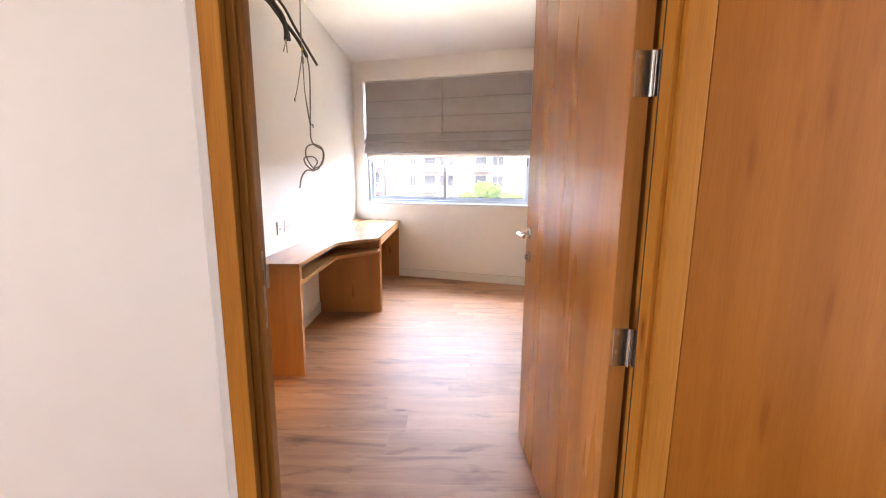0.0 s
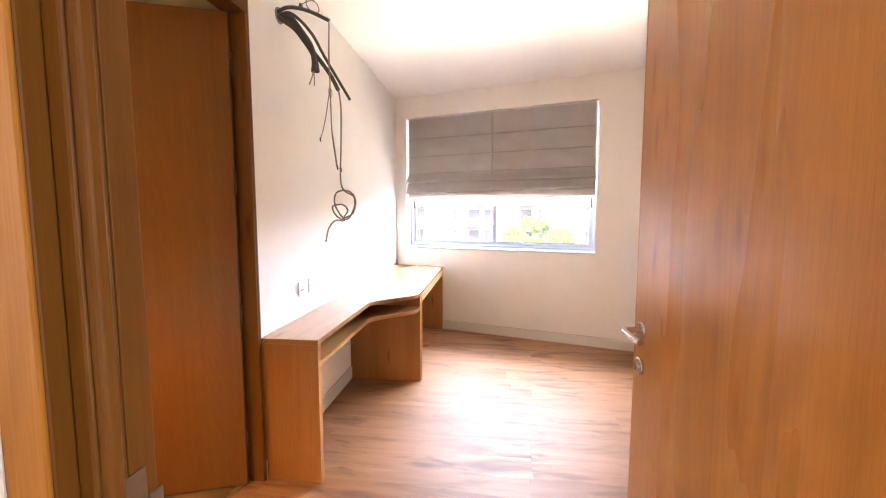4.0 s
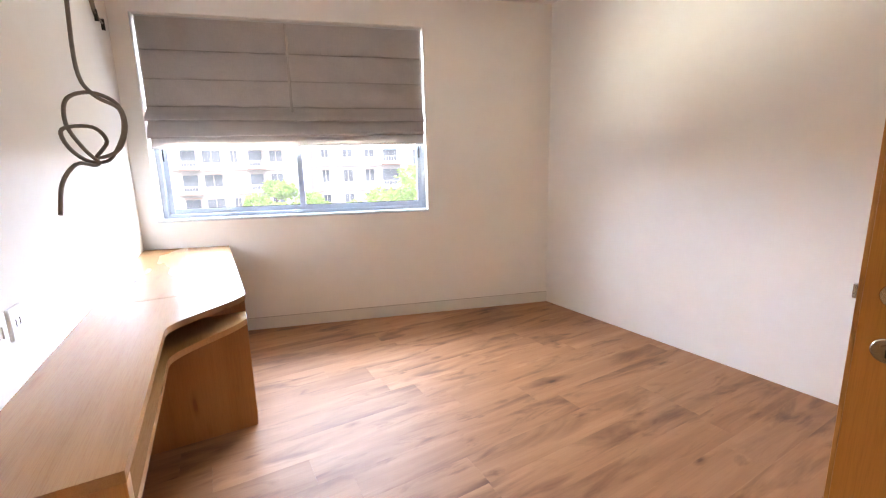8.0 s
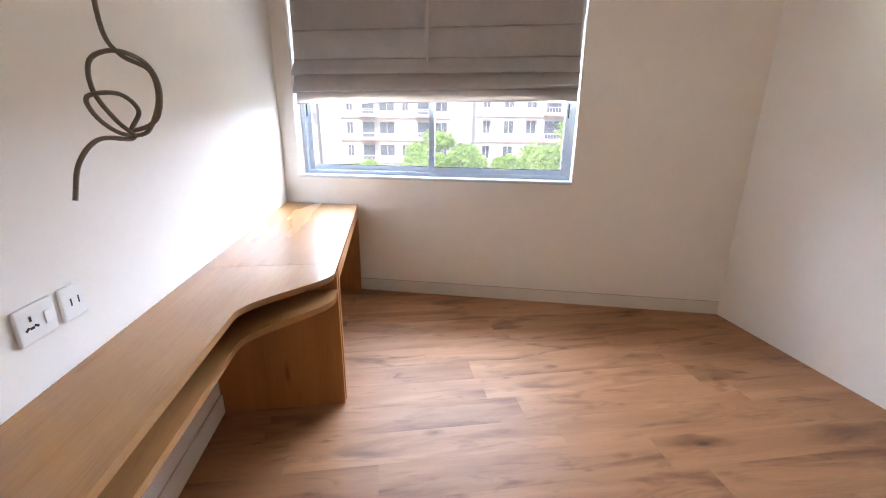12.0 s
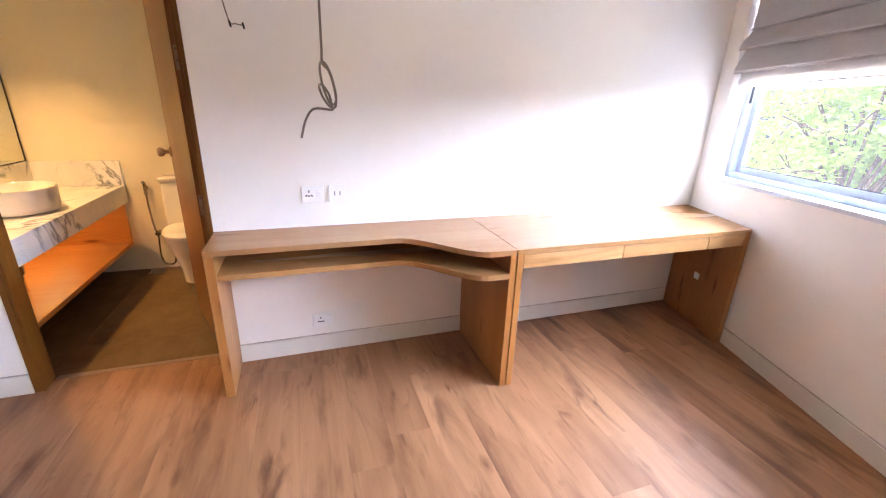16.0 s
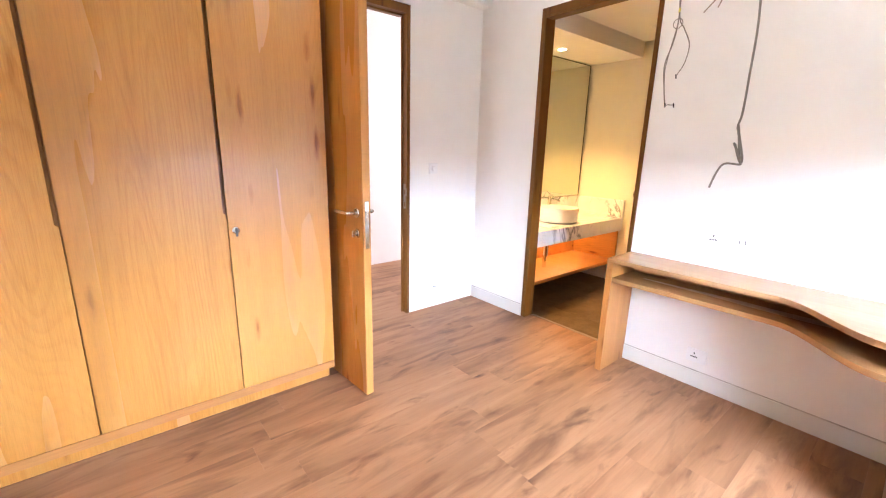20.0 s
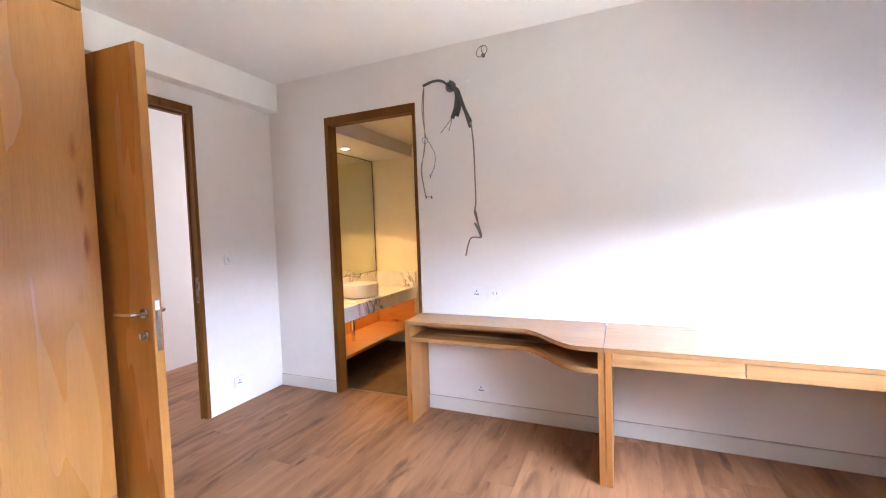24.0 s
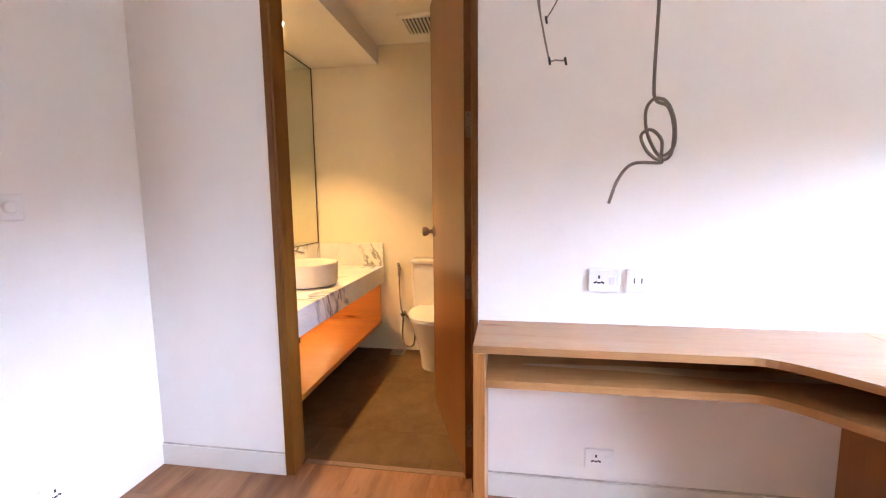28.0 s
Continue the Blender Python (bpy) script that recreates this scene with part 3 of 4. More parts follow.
# ---- doors ----
def lever_set(parent, x, z, y, side):
    """A lever handle and lock rose on the face at y of a leaf; side is the way out of that face."""
    out = Matrix.Rotation(radians(-90 * side), 4, "X")
    h = part("lever_handle", turn_bm(lathe([(0.0245, 0), (0.0245, 0.006), (0.0225, 0.009), (0.009, 0.009), (0.009, 0.045)], 24), Matrix.Translation((x, y, z)) @ out), STEEL, parent, "satin steel lever handle", True)
    part("lever", tube([(x, y + side * 0.04, z), (x - 0.006, y + side * 0.052, z), (x - 0.03, y + side * 0.056, z), (x - 0.120, y + side * 0.056, z)], 0.0088, 12, 5), STEEL, h, smooth=True)
    k = part("lock_rose", turn_bm(lathe([(0.0245, 0), (0.0245, 0.007), (0.0225, 0.009), (0.012, 0.009), (0.012, 0.016)], 24), Matrix.Translation((x, y, z - 0.107)) @ out), STEEL, parent, "satin steel round lock rose", True)
    if side < 0:
        part("thumb_turn", box(x - 0.006, y - 0.034, z - 0.124, x + 0.006, y - 0.012, z - 0.09, 0.003), STEEL, k)
    else:
        part("keyhole", box(x - 0.0015, y + 0.0155, z - 0.117, x + 0.0015, y + 0.0168, z - 0.10), DARK, k)
    return h, k


def hinge(parent, z, thick, metal=STEEL):
    hg = part("hinge", box(-0.0035, 0.001, z - 0.05, -0.0003, thick - 0.006, z + 0.05, 0.0008), metal, parent, "satin steel butt hinge")
    part("knuckle", rod((-0.004, -0.004, z - 0.05), (-0.004, -0.004, z + 0.05), 0.0065, n=12), metal, hg, smooth=True)
    for i in range(4):
        part("screw", rod((-0.003, 0.012 + 0.014 * (i % 2), z - 0.036 + 0.024 * i), (-0.0048, 0.012 + 0.014 * (i % 2), z - 0.036 + 0.024 * i), 0.0042, n=10), CHROME, hg)
    return hg


# entrance leaf: local x from the hinge to the free edge, y from the room face to the hall face
LEAF_W, LEAF_H, LT = 0.862, 2.285, 0.044
door_1 = thing("door_1", pose(1.664, -0.002, 0.008, 0, 0, 93.4), "teak veneered entrance door, standing open into the room", "door")
part("leaf", box(0.002, 0, 0, LEAF_W - 0.008, LT, LEAF_H, 0.0015), DOORW, door_1)
part("lipping", box(LEAF_W - 0.008, 0, 0, LEAF_W, LT, LEAF_H, 0.0015), LIPPING, door_1, "light solid teak edge lipping")
part("lipping", box(-0.0003, 0, 0, 0.002, LT, LEAF_H), LIPPING, door_1, "light solid teak edge lipping")
lever_set(door_1, LEAF_W - 0.055, 1.022, LT, 1)
lever_set(door_1, LEAF_W - 0.055, 1.022, 0.0, -1)
for z in (0.26, 0.835, 1.49, 2.06):
    hinge(door_1, z, LT)
lp = part("lock_plate", box(LEAF_W - 0.0005, 0.010, 0.84, LEAF_W + 0.0015, 0.034, 1.085, 0.0005), STEEL, door_1, "satin steel mortise lock plate")
part("latch_bolt", box(LEAF_W + 0.001, 0.016, 1.0, LEAF_W + 0.010, 0.028, 1.03, 0.002), STEEL, lp)
part("latch_guard", box(LEAF_W + 0.0012, 0.011, 1.035, LEAF_W + 0.003, 0.033, 1.082, 0.001), PLASTIC, lp, "white plastic guard on the plate")
part("dead_bolt", box(LEAF_W + 0.001, 0.015, 0.895, LEAF_W + 0.003, 0.029, 0.93, 0.001), STEEL, lp)

# bathroom leaf, ajar into the bathroom
door_2 = thing("door_2", pose(-0.075, 1.4505, 0.008, 0, 0, 200.0), "teak veneered bathroom door, standing open into the bathroom", "door")
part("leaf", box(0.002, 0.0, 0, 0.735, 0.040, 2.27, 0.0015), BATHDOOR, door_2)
part("lipping", box(0.735, 0.0, 0, 0.742, 0.040, 2.27, 0.001), FRAMEW, door_2, "solid teak edge lipping")
for side, y in ((1, 0.040), (-1, 0.0)):
    part("door_knob", turn_bm(lathe([(0.030, 0), (0.030, 0.004), (0.024, 0.010), (0.011, 0.012), (0.010, 0.030), (0.018, 0.036), (0.026, 0.048), (0.027, 0.058), (0.022, 0.068), (0.010, 0.071)], 24), Matrix.Translation((0.685, y, 1.035)) @ Matrix.Rotation(radians(-90 * side), 4, "X")), BRONZE, door_2, "round dull bronze knob", True)
for z in (0.2, 0.85, 1.5, 2.05):
    hinge(door_2, z, 0.04, BRONZE)


# ---- window ----
window = tagged(new("window_1"), "two-panel sliding window in a pale aluminium frame", "window", kind="structure")
window.matrix_world = WIN
FY0, FY1 = 0.10, 0.17
def bar(name, x0, y0, z0, x1, y1, z1, parent, mat=ALU, label="", bev=0.003):
    return part(name, box(x0, y0, z0, x1, y1, z1, bev), mat, parent, label)


wf = bar("window_frame", W0, FY0, WZ0, W0 + 0.035, FY1, WZ1, window)
bar("window_frame", W1 - 0.035, FY0, WZ0, W1, FY1, WZ1, window)
bar("window_frame", W0 + 0.035, FY0, WZ0, W1 - 0.035, FY1, WZ0 + 0.035, window)
bar("window_frame", W0 + 0.035, FY0, WZ1 - 0.035, W1 - 0.035, FY1, WZ1, window)
MIDX = (W0 + W1) / 2
for y0, x0, x1 in ((FY0 + 0.006, MIDX - 0.022, W1 - 0.03), (FY0 + 0.038, W0 + 0.03, MIDX + 0.022)):
    y1 = y0 + 0.026
    sash = bar("sash", x0, y0, WZ0 + 0.03, x0 + 0.044, y1, WZ1 - 0.03, window, label="pale aluminium sliding sash")
    bar("stile", x1 - 0.044, y0, WZ0 + 0.03, x1, y1, WZ1 - 0.03, sash)
    bar("rail", x0 + 0.044, y0, WZ0 + 0.03, x1 - 0.044, y1, WZ0 + 0.075, sash)
    bar("rail", x0 + 0.044, y0, WZ1 - 0.075, x1 - 0.044, y1, WZ1 - 0.03, sash)
    g = part("pane", box(x0 + 0.04, y0 + 0.010, WZ0 + 0.07, x1 - 0.04, y0 + 0.015, WZ1 - 0.07), GLASS, sash, "clear glass")
    g.visible_shadow = False
    bar("seal", x0 + 0.044, y0 + 0.004, WZ0 + 0.075, x1 - 0.044, y0 + 0.009, WZ0 + 0.079, sash, DARK, bev=0)
for x in (W0 + 0.05, W1 - 0.056):
    bar("latch", x, FY0 - 0.004, 1.42, x + 0.010, FY0 + 0.008, 1.52, window, DARK, "small black window latch")
bar("window_sill", W0 - 0.002, -0.010, WZ0 - 0.018, W1 + 0.004, FY0, WZ0 + 0.004, window, SILL, "pale window sill", 0.002)

# area lamps added metres outside the window, standing in for sky and ground light
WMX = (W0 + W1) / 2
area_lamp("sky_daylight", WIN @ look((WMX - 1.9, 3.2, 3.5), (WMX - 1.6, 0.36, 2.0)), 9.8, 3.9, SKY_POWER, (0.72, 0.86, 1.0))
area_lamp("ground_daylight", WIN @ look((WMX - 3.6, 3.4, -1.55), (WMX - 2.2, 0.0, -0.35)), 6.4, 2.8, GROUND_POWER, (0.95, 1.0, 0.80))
# fill lamps added at the unseen hall ends to brighten the hall
area_lamp("hall_daylight", look((-2.66, -0.78, 1.35), (0, -0.78, 1.30)), 1.2, 1.9, HALL_POWER, (1.0, 0.97, 0.93))
area_lamp("hall_daylight_east", look((3.06, -0.78, 1.35), (0, -0.78, 1.30)), 1.2, 1.9, HALL_POWER * 0.25, (1.0, 0.97, 0.93))

# roman blind: flat cloth with seams above, stacked folds below
blind = thing("roman_blind", WIN @ pose((W0 + W1) / 2, 0.030, 1.53), "taupe cloth roman blind, half drawn up", "blind")
BW = 1.063
def cloth(x0, x1, prof, wave=0.004, seed=0.0, nx=60, taper=0.0):
    """A sheet of cloth along x that follows a profile of (y, z), with a slight billow."""
    bm = bmesh.new()
    rows = []
    for j, (y, z) in enumerate(prof):
        rows.append([bm.verts.new(((x0 + (x1 - x0) * i / nx) * (1 - taper * min(1, max(0, (z - 0.17) / 0.25))), y + wave * noise.noise(Vector((i * 0.21 + seed, j * 0.3, 1.7))), z + 0.003 * noise.noise(Vector((i * 0.12 + seed, 4.2, j * 0.05))) + (0.012 * (2 * i / nx - 1) if z < 0.12 else 0.0))) for i in range(nx + 1)])
    for a, b in zip(rows, rows[1:]):
        for i in range(nx):
            bm.faces.new((a[i], a[i + 1], b[i + 1], b[i]))
    r = bmesh.ops.solidify(bm, geom=bm.faces[:], thickness=0.003)
    bmesh.ops.recalc_face_normals(bm, faces=bm.faces)
    return bm


def panel_profile(z_top, z_bot, y=0.0, sag=0.006, n=7):
    return [(y - sag * math.sin(math.pi * k / n), z_top + (z_bot - z_top) * k / n) for k in range(n + 1)]


prof = []
for za, zb in ((0.925, 0.70), (0.70, 0.495), (0.495, 0.298)):
    prof += panel_profile(za, zb + 0.008, 0.0, 0.006) + [(-0.008, zb + 0.006), (-0.009, zb + 0.002), (0.004, zb - 0.002)]
prof += [(0.002, 0.296), (-0.008, 0.27), (-0.028, 0.24), (-0.048, 0.212), (-0.054, 0.196), (-0.049, 0.188), (-0.034, 0.188)]
part("cloth", cloth(-BW, BW, prof, 0.011, taper=0.02), FABRIC, blind, smooth=True)
part("fold", cloth(-BW + 0.004, BW - 0.004, [(-0.002, 0.20), (-0.018, 0.165), (-0.036, 0.12), (-0.050, 0.097), (-0.052, 0.082), (-0.042, 0.072), (-0.018, 0.076)], 0.008, 3.0), FABRIC, blind, "gathered fold of the blind", True)
part("fold", cloth(-BW + 0.006, BW - 0.006, [(0.006, 0.11), (0.0, 0.06), (-0.008, 0.020), (-0.009, 0.002), (-0.002, -0.006), (0.010, -0.002)], 0.008, 9.0), FABRIC, blind, "hem of the blind", True)
part("centre_seam", box(-0.026, -0.0125, 0.205, -0.006, 0.002, 0.92, 0.003), SEAM_SHADE, blind, "double seam down the middle")
# rod pockets, darkened to paint the shade line at each tuck
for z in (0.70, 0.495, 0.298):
    part("pleat", cloth(-BW, BW, [(0.0, z + 0.004), (-0.011, z + 0.003), (-0.012, z - 0.003), (0.0, z - 0.004)], 0.007, taper=0.02), SEAM_SHADE, blind, "stitched rod pocket", True)
# thin dark strips painted in place of the shadow below each fold
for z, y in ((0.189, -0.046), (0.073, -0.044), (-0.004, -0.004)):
    part("fold_edge", cloth(-BW + 0.002, BW - 0.002, [(y - 0.006, z + 0.003), (y - 0.004, z - 0.004), (y + 0.008, z - 0.004)], 0.005, 3.0), SEAM_SHADE, blind, "dark strip for the shade under a fold", True)
# unseen opaque panel added to stop light coming through the cloth
part("lining", box(-BW * 0.998, 0.014, 0.012, BW * 0.998, 0.019, 0.915), PLASTIC, blind, "unseen white panel that blocks light behind the blind")
part("headrail", box(-BW * 0.998, 0.020, 0.90, BW * 0.998, 0.045, 0.943, 0.003), PLASTIC, blind, "white head rail")
for x in (-0.02, 0.04):
    part("cord", tube([(BW - 0.02 + 0.0, -0.004, 0.93), (BW + 0.012 + x * 0.1, -0.012, 0.3), (BW + 0.012 + x * 0.2, -0.016, -0.12)], 0.0022, 6), PLASTIC, blind, "thin white pull cord")

# ---- desk ----
DH, DD, DN = 0.74, 0.59, 0.298
Y0, YM0, YM1 = 1.475, 2.772, 2.838


def front_x(y):
    s = min(1, max(0, (y - 2.30) / (2.68 - 2.30)))
    return DN + (DD - DN) * s * s * (3 - 2 * s)


desk = thing("desk", pose(0, 0, 0), "long built-in teak desk with a curved narrow shelf end", "desk")
def curved_slab(z0, z1, y_a, y_b, inset=0.0):
    ys = [y_a + (y_b - y_a) * i / 48 for i in range(49)]
    out = [(0.002, y_b), (0.002, y_a)] + [(front_x(y) - inset, y) for y in ys]
    return add_prism(bmesh.new(), out[::-1], z0, z1)


part("desktop", curved_slab(DH - 0.025, DH, Y0, 2.801), DESKTOP, desk, "narrow top with a curved front edge")
part("shelf", curved_slab(0.598, 0.624, Y0 + 0.04, YM0 - 0.001, 0.004), DESKTOP, desk, "open shelf with a curved front edge")
bm = add_prism(bmesh.new(), [(0.002, 2.805), (DD, 2.805), (DD, wall_y(DD) - 0.016), (0.002, wall_y(0) - 0.016)], DH - 0.025, DH)
part("desktop", bm, DESKTOP, desk, "wide rectangular top")
part("side_panel", box(0.002, Y0, 0, DN, Y0 + 0.038, DH - 0.0255, 0.0015), WOOD_Z, desk)
part("middle_panel", box(0.002, YM0, 0, DD - 0.004, YM0 + 0.033, DH - 0.0255, 0.0015), WOOD_Z, desk)
part("middle_panel", box(0.002, YM0 + 0.034, 0, DD, YM1, DH - 0.0255, 0.0015), WOOD_Z, desk)
part("back_panel", box(0.013, Y0 + 0.04, 0.625, 0.025, YM0, DH - 0.026), WOOD_Y, desk)
ye = wall_y(DD) - 0.016
bm = add_prism(bmesh.new(), [(0.016, wall_y(0) - 0.020), (DD, ye), (DD, ye - 0.04), (0.016, wall_y(0) - 0.060)], 0, DH - 0.026)
end_panel = part("end_panel", bm, WOOD_Z, desk)
part("cable_cover", turn_bm(box(-0.022, -0.007, -0.022, 0.022, 0, 0.022, 0.002), Matrix.Translation((0.30, wall_y(0.30) - 0.0577, 0.33)) @ Matrix.Rotation(radians(WIN_TURN), 4, "Z")), PLASTIC, end_panel, "small white cable outlet")
for y0, y1, nm in ((YM1 + 0.003, 3.407, "drawer"), (3.411, 3.985, "drawer")):
    dr = part(nm, box(DD - 0.022, y0, 0.645, DD - 0.002, y1, DH - 0.028, 0.0012), DRAWERW, desk, "shallow drawer front without a handle")
    part("drawer_box", box(0.10, y0 + 0.02, 0.652, DD - 0.023, y1 - 0.02, DH - 0.035), WOOD_Y, dr)
part("apron", box(DD - 0.020, 3.988, 0.645, DD - 0.001, ye - 0.041, DH - 0.027, 0.0012), DRAWERW, desk, "fixed front strip")


# ---- wall plates ----
def socket(name, m, w, h, label, category, pins=(), switch=None, slots=()):
    """A wall plate in its own x, z plane facing -y."""
    t = thing(name, m, label, category)
    part("plate", box(-w / 2, -0.010, -h / 2, w / 2, 0, h / 2, 0.004, 3), PLASTIC, t)
    for x, z, rot in pins:
        part("pin_hole", turn_bm(box(-0.003, -0.0108, -0.006, 0.003, -0.0098, 0.006), Matrix.Translation((x, 0, z)) @ Matrix.Rotation(radians(rot), 4, "Y")), DARK, t)
    for x, z in slots:
        part("slot", box(x - 0.002, -0.0108, z - 0.010, x + 0.002, -0.0098, z + 0.010), DARK, t)
    if switch is not None:
        part("rocker", box(switch - 0.011, -0.0135, -0.016, switch + 0.011, -0.0095, 0.016, 0.002), PLASTIC, t)
    return t


UNI = lambda x: ((x, 0.013, 0), (x - 0.013, -0.008, 60), (x + 0.013, -0.008, -60), (x, -0.009, 90))
ON_W = lambda y, z: pose(0.0, y, z, 0, 0, 90)
ON_S = lambda x, z: pose(x, 0.0, z, 0, 0, 180)
ON_E = lambda y, z: pose(ROOM_E, y, z, 0, 0, -90)
socket("wall_socket", ON_W(1.941, 0.909), 0.110, 0.088, "white wall socket with a switch above the desk", "socket", UNI(-0.018), 0.030)
socket("data_outlet", ON_W(2.060, 0.909), 0.084, 0.088, "white double data outlet above the desk", "outlet", (), None, ((-0.012, 0), (0.014, 0)))
socket("wall_socket", ON_W(1.946, 0.196), 0.108, 0.083, "white wall socket low under the desk", "socket", UNI(-0.012), 0.030)
socket("wall_socket", ON_S(0.468, 0.193), 0.094, 0.083, "white wall socket low beside the entrance", "socket", UNI(0.0))
sw = socket("dimmer_switch", ON_S(0.497, 1.203), 0.086, 0.086, "white round dimmer switch beside the entrance", "switch")
part("knob", turn_bm(lathe([(0.020, 0), (0.020, 0.010), (0.017, 0.013)], 24), Matrix.Translation((0, -0.0095, 0)) @ Matrix.Rotation(radians(90), 4, "X")), PLASTIC, sw, smooth=True)
socket("wall_socket", ON_E(0.956, 0.204), 0.108, 0.082, "white wall socket beside a cut hole", "socket", UNI(-0.012), 0.030)
socket("wall_switch", ON_E(0.838, 0.683), 0.05, 0.075, "small white wall switch beside the wardrobe", "switch", (), 0.0)
socket("wall_switch", pose(0.28, -1.47, 1.20, 0, 0, 180), 0.09, 0.085, "white wall switch in the hall", "switch", (), 0.0)

# ---- loose wiring ----
wires = thing("wire_bundle", pose(0, 1.74, 2.43), "grey conduits and loose cables hanging out of the wall", "wiring")
def w(name, pts, r, mat, label="", n=8, parent=None, steps=8):
    return part(name, tube([(x, y - 1.74, z - 2.43) for x, y, z in pts], r, n, steps), mat, parent or wires, label, True)


w("conduit", [(-0.01, 1.755, 2.425), (0.07, 1.735, 2.440), (0.18, 1.715, 2.41), (0.307, 1.696, 2.345)], 0.0095, CONDUIT, "grey flexible conduit")
w("conduit", [(-0.01, 1.765, 2.415), (0.06, 1.79, 2.435), (0.14, 1.85, 2.36), (0.195, 1.92, 2.24), (0.302, 2.012, 2.033)], 0.0085, CONDUIT, "grey flexible conduit")
w("conduit", [(-0.01, 1.775, 2.425), (0.05, 1.80, 2.42), (0.10, 1.845, 2.35), (0.135, 1.865, 2.29), (0.152, 1.860, 2.21), (0.158, 1.836, 2.145)], 0.0145, CONDUIT, "grey flexible conduit")
w("conduit", [(-0.01, 1.785, 2.41), (0.045, 1.81, 2.40), (0.085, 1.85, 2.34), (0.125, 1.882, 2.275), (0.150, 1.885, 2.21), (0.162, 1.872, 2.155)], 0.0145, CONDUIT, "grey flexible conduit")
w("conduit", [(-0.01, 1.745, 2.41), (0.03, 1.79, 2.39), (0.06, 1.84, 2.37), (0.12, 1.885, 2.29), (0.20, 1.945, 2.175), (0.238, 1.995, 2.085)], 0.0125, CONDUIT, "grey flexible conduit")
part("wall_box", rod((-0.002, 0.03, -0.012), (0.004, 0.03, -0.012), 0.042, n=11), CONCRETE, wires, "rough hole in the plaster")
part("clip", turn_bm(box(-0.006, -0.02, -0.016, 0.008, 0.02, 0.016, 0.003), Matrix.Translation((0.04, 0.175, 0.005)) @ Matrix.Rotation(0.5, 4, "X")), PLASTIC, wires, "white plastic tag")
w("bare_wire", [(0.158, 1.836, 2.15), (0.165, 1.825, 2.10), (0.17, 1.812, 2.06)], 0.0032, COPPER, "stripped wire end")
w("bare_wire", [(0.158, 1.836, 2.15), (0.165, 1.795, 2.10), (0.17, 1.750, 2.05)], 0.0032, COPPER, "stripped wire end")
U = Vector((0.95, 0.31, 0))
C = Vector((0.252, 2.030, 1.412))
def on_loop(a, ra, rz, c=C):
    return tuple(c + U * (ra * math.cos(radians(a))) + Vector((0.012 * math.sin(radians(a * 2)), -0.02 * math.sin(radians(a)), rz * math.sin(radians(a)))))


cable_pts = [(0.238, 1.998, 2.085), (0.245, 2.008, 2.0), (0.243, 2.014, 1.9), (0.238, 2.014, 1.75), (0.232, 2.013, 1.56)]
cable_pts += [on_loop(a, 0.056, 0.085) for a in (85, 40, 0, -40, -80)]
cable_pts += [on_loop(a, 0.042, 0.045, C + Vector((-0.028, -0.010, -0.04))) for a in (-110, -170, 130, 70, 10, -50)]
cable_pts += [on_loop(a, 0.060, 0.090) for a in (-35, 10, 50, 90, 130, 175, 215, 250)]
cable_pts += [on_loop(a, 0.042, 0.05, C + Vector((-0.02, -0.012, -0.045))) for a in (-60, -90)]
cable_pts += [(0.208, 1.968, 1.318), (0.182, 1.932, 1.27), (0.173, 1.909, 1.195)]
w("cable", cable_pts, 0.005, CABLE, "grey cable knotted into a loop", 8, None, 6)
thin = w("thin_wire", [(0.307, 1.696, 2.345), (0.309, 1.684, 2.25), (0.307, 1.679, 2.17), (0.307, 1.693, 2.0), (0.312, 1.685, 1.90), (0.322, 1.662, 1.795), (0.331, 1.680, 1.68), (0.335, 1.696, 1.602)], 0.0026, CABLE, "thin grey wire")
w("thin_wire", [(0.307, 1.699, 2.33), (0.307, 1.690, 2.2), (0.305, 1.695, 2.02), (0.285, 1.718, 1.96), (0.262, 1.742, 1.89), (0.250, 1.728, 1.81), (0.246, 1.694, 1.75)], 0.0024, CABLE, "thin grey wire")
w("thin_wire", [(0.307, 1.694, 2.32), (0.305, 1.687, 2.18), (0.306, 1.692, 2.0), (0.315, 1.675, 1.86), (0.322, 1.668, 1.76), (0.331, 1.694, 1.615), (0.335, 1.715, 1.602), (0.338, 1.741, 1.598)], 0.0022, CABLE, "thin grey wire")
w("thin_wire", [(0.307, 1.693 + 0.022 * math.cos(a), 1.985 + 0.022 * math.sin(a)) for a in [k * math.pi / 5 for k in range(11)]], 0.0018, CABLE, "small ring of wire")
part("tape", rod((0.307, -0.049, -0.395), (0.307, -0.048, -0.375), 0.005, n=10), YELLOW, wires, "scrap of yellow tape")
for x, y, z in ((0.335, 1.697, 1.602), (0.338, 1.741, 1.598), (0.246, 1.694, 1.75)):
    part("wire_end", rod((x, y - 1.742, z - 2.43 + 0.009), (x, y - 1.738, z - 2.43 - 0.012), 0.0034, n=8), DARK, wires, "taped black wire end")
# second small coil near the ceiling
coil = thing("wire_coil", pose(0, 2.025, 2.59), "thin grey wire curled out of the wall near the ceiling", "wiring")
part("wire", tube([(-0.005, 0, 0.0), (0.04, 0.0, 0.02), (0.075, 0.01, 0.03)] + [(0.075 + 0.02 * math.sin(a), 0.01 + 0.045 * math.sin(a * 1.0), 0.0 + 0.035 * math.cos(a)) for a in [k * math.pi / 4 for k in range(1, 13)]], 0.003, 7), CABLE, coil, smooth=True)
part("wall_plug", rod((-0.003, 0, 0), (0.012, 0, 0), 0.014, n=12), CONDUIT, coil)

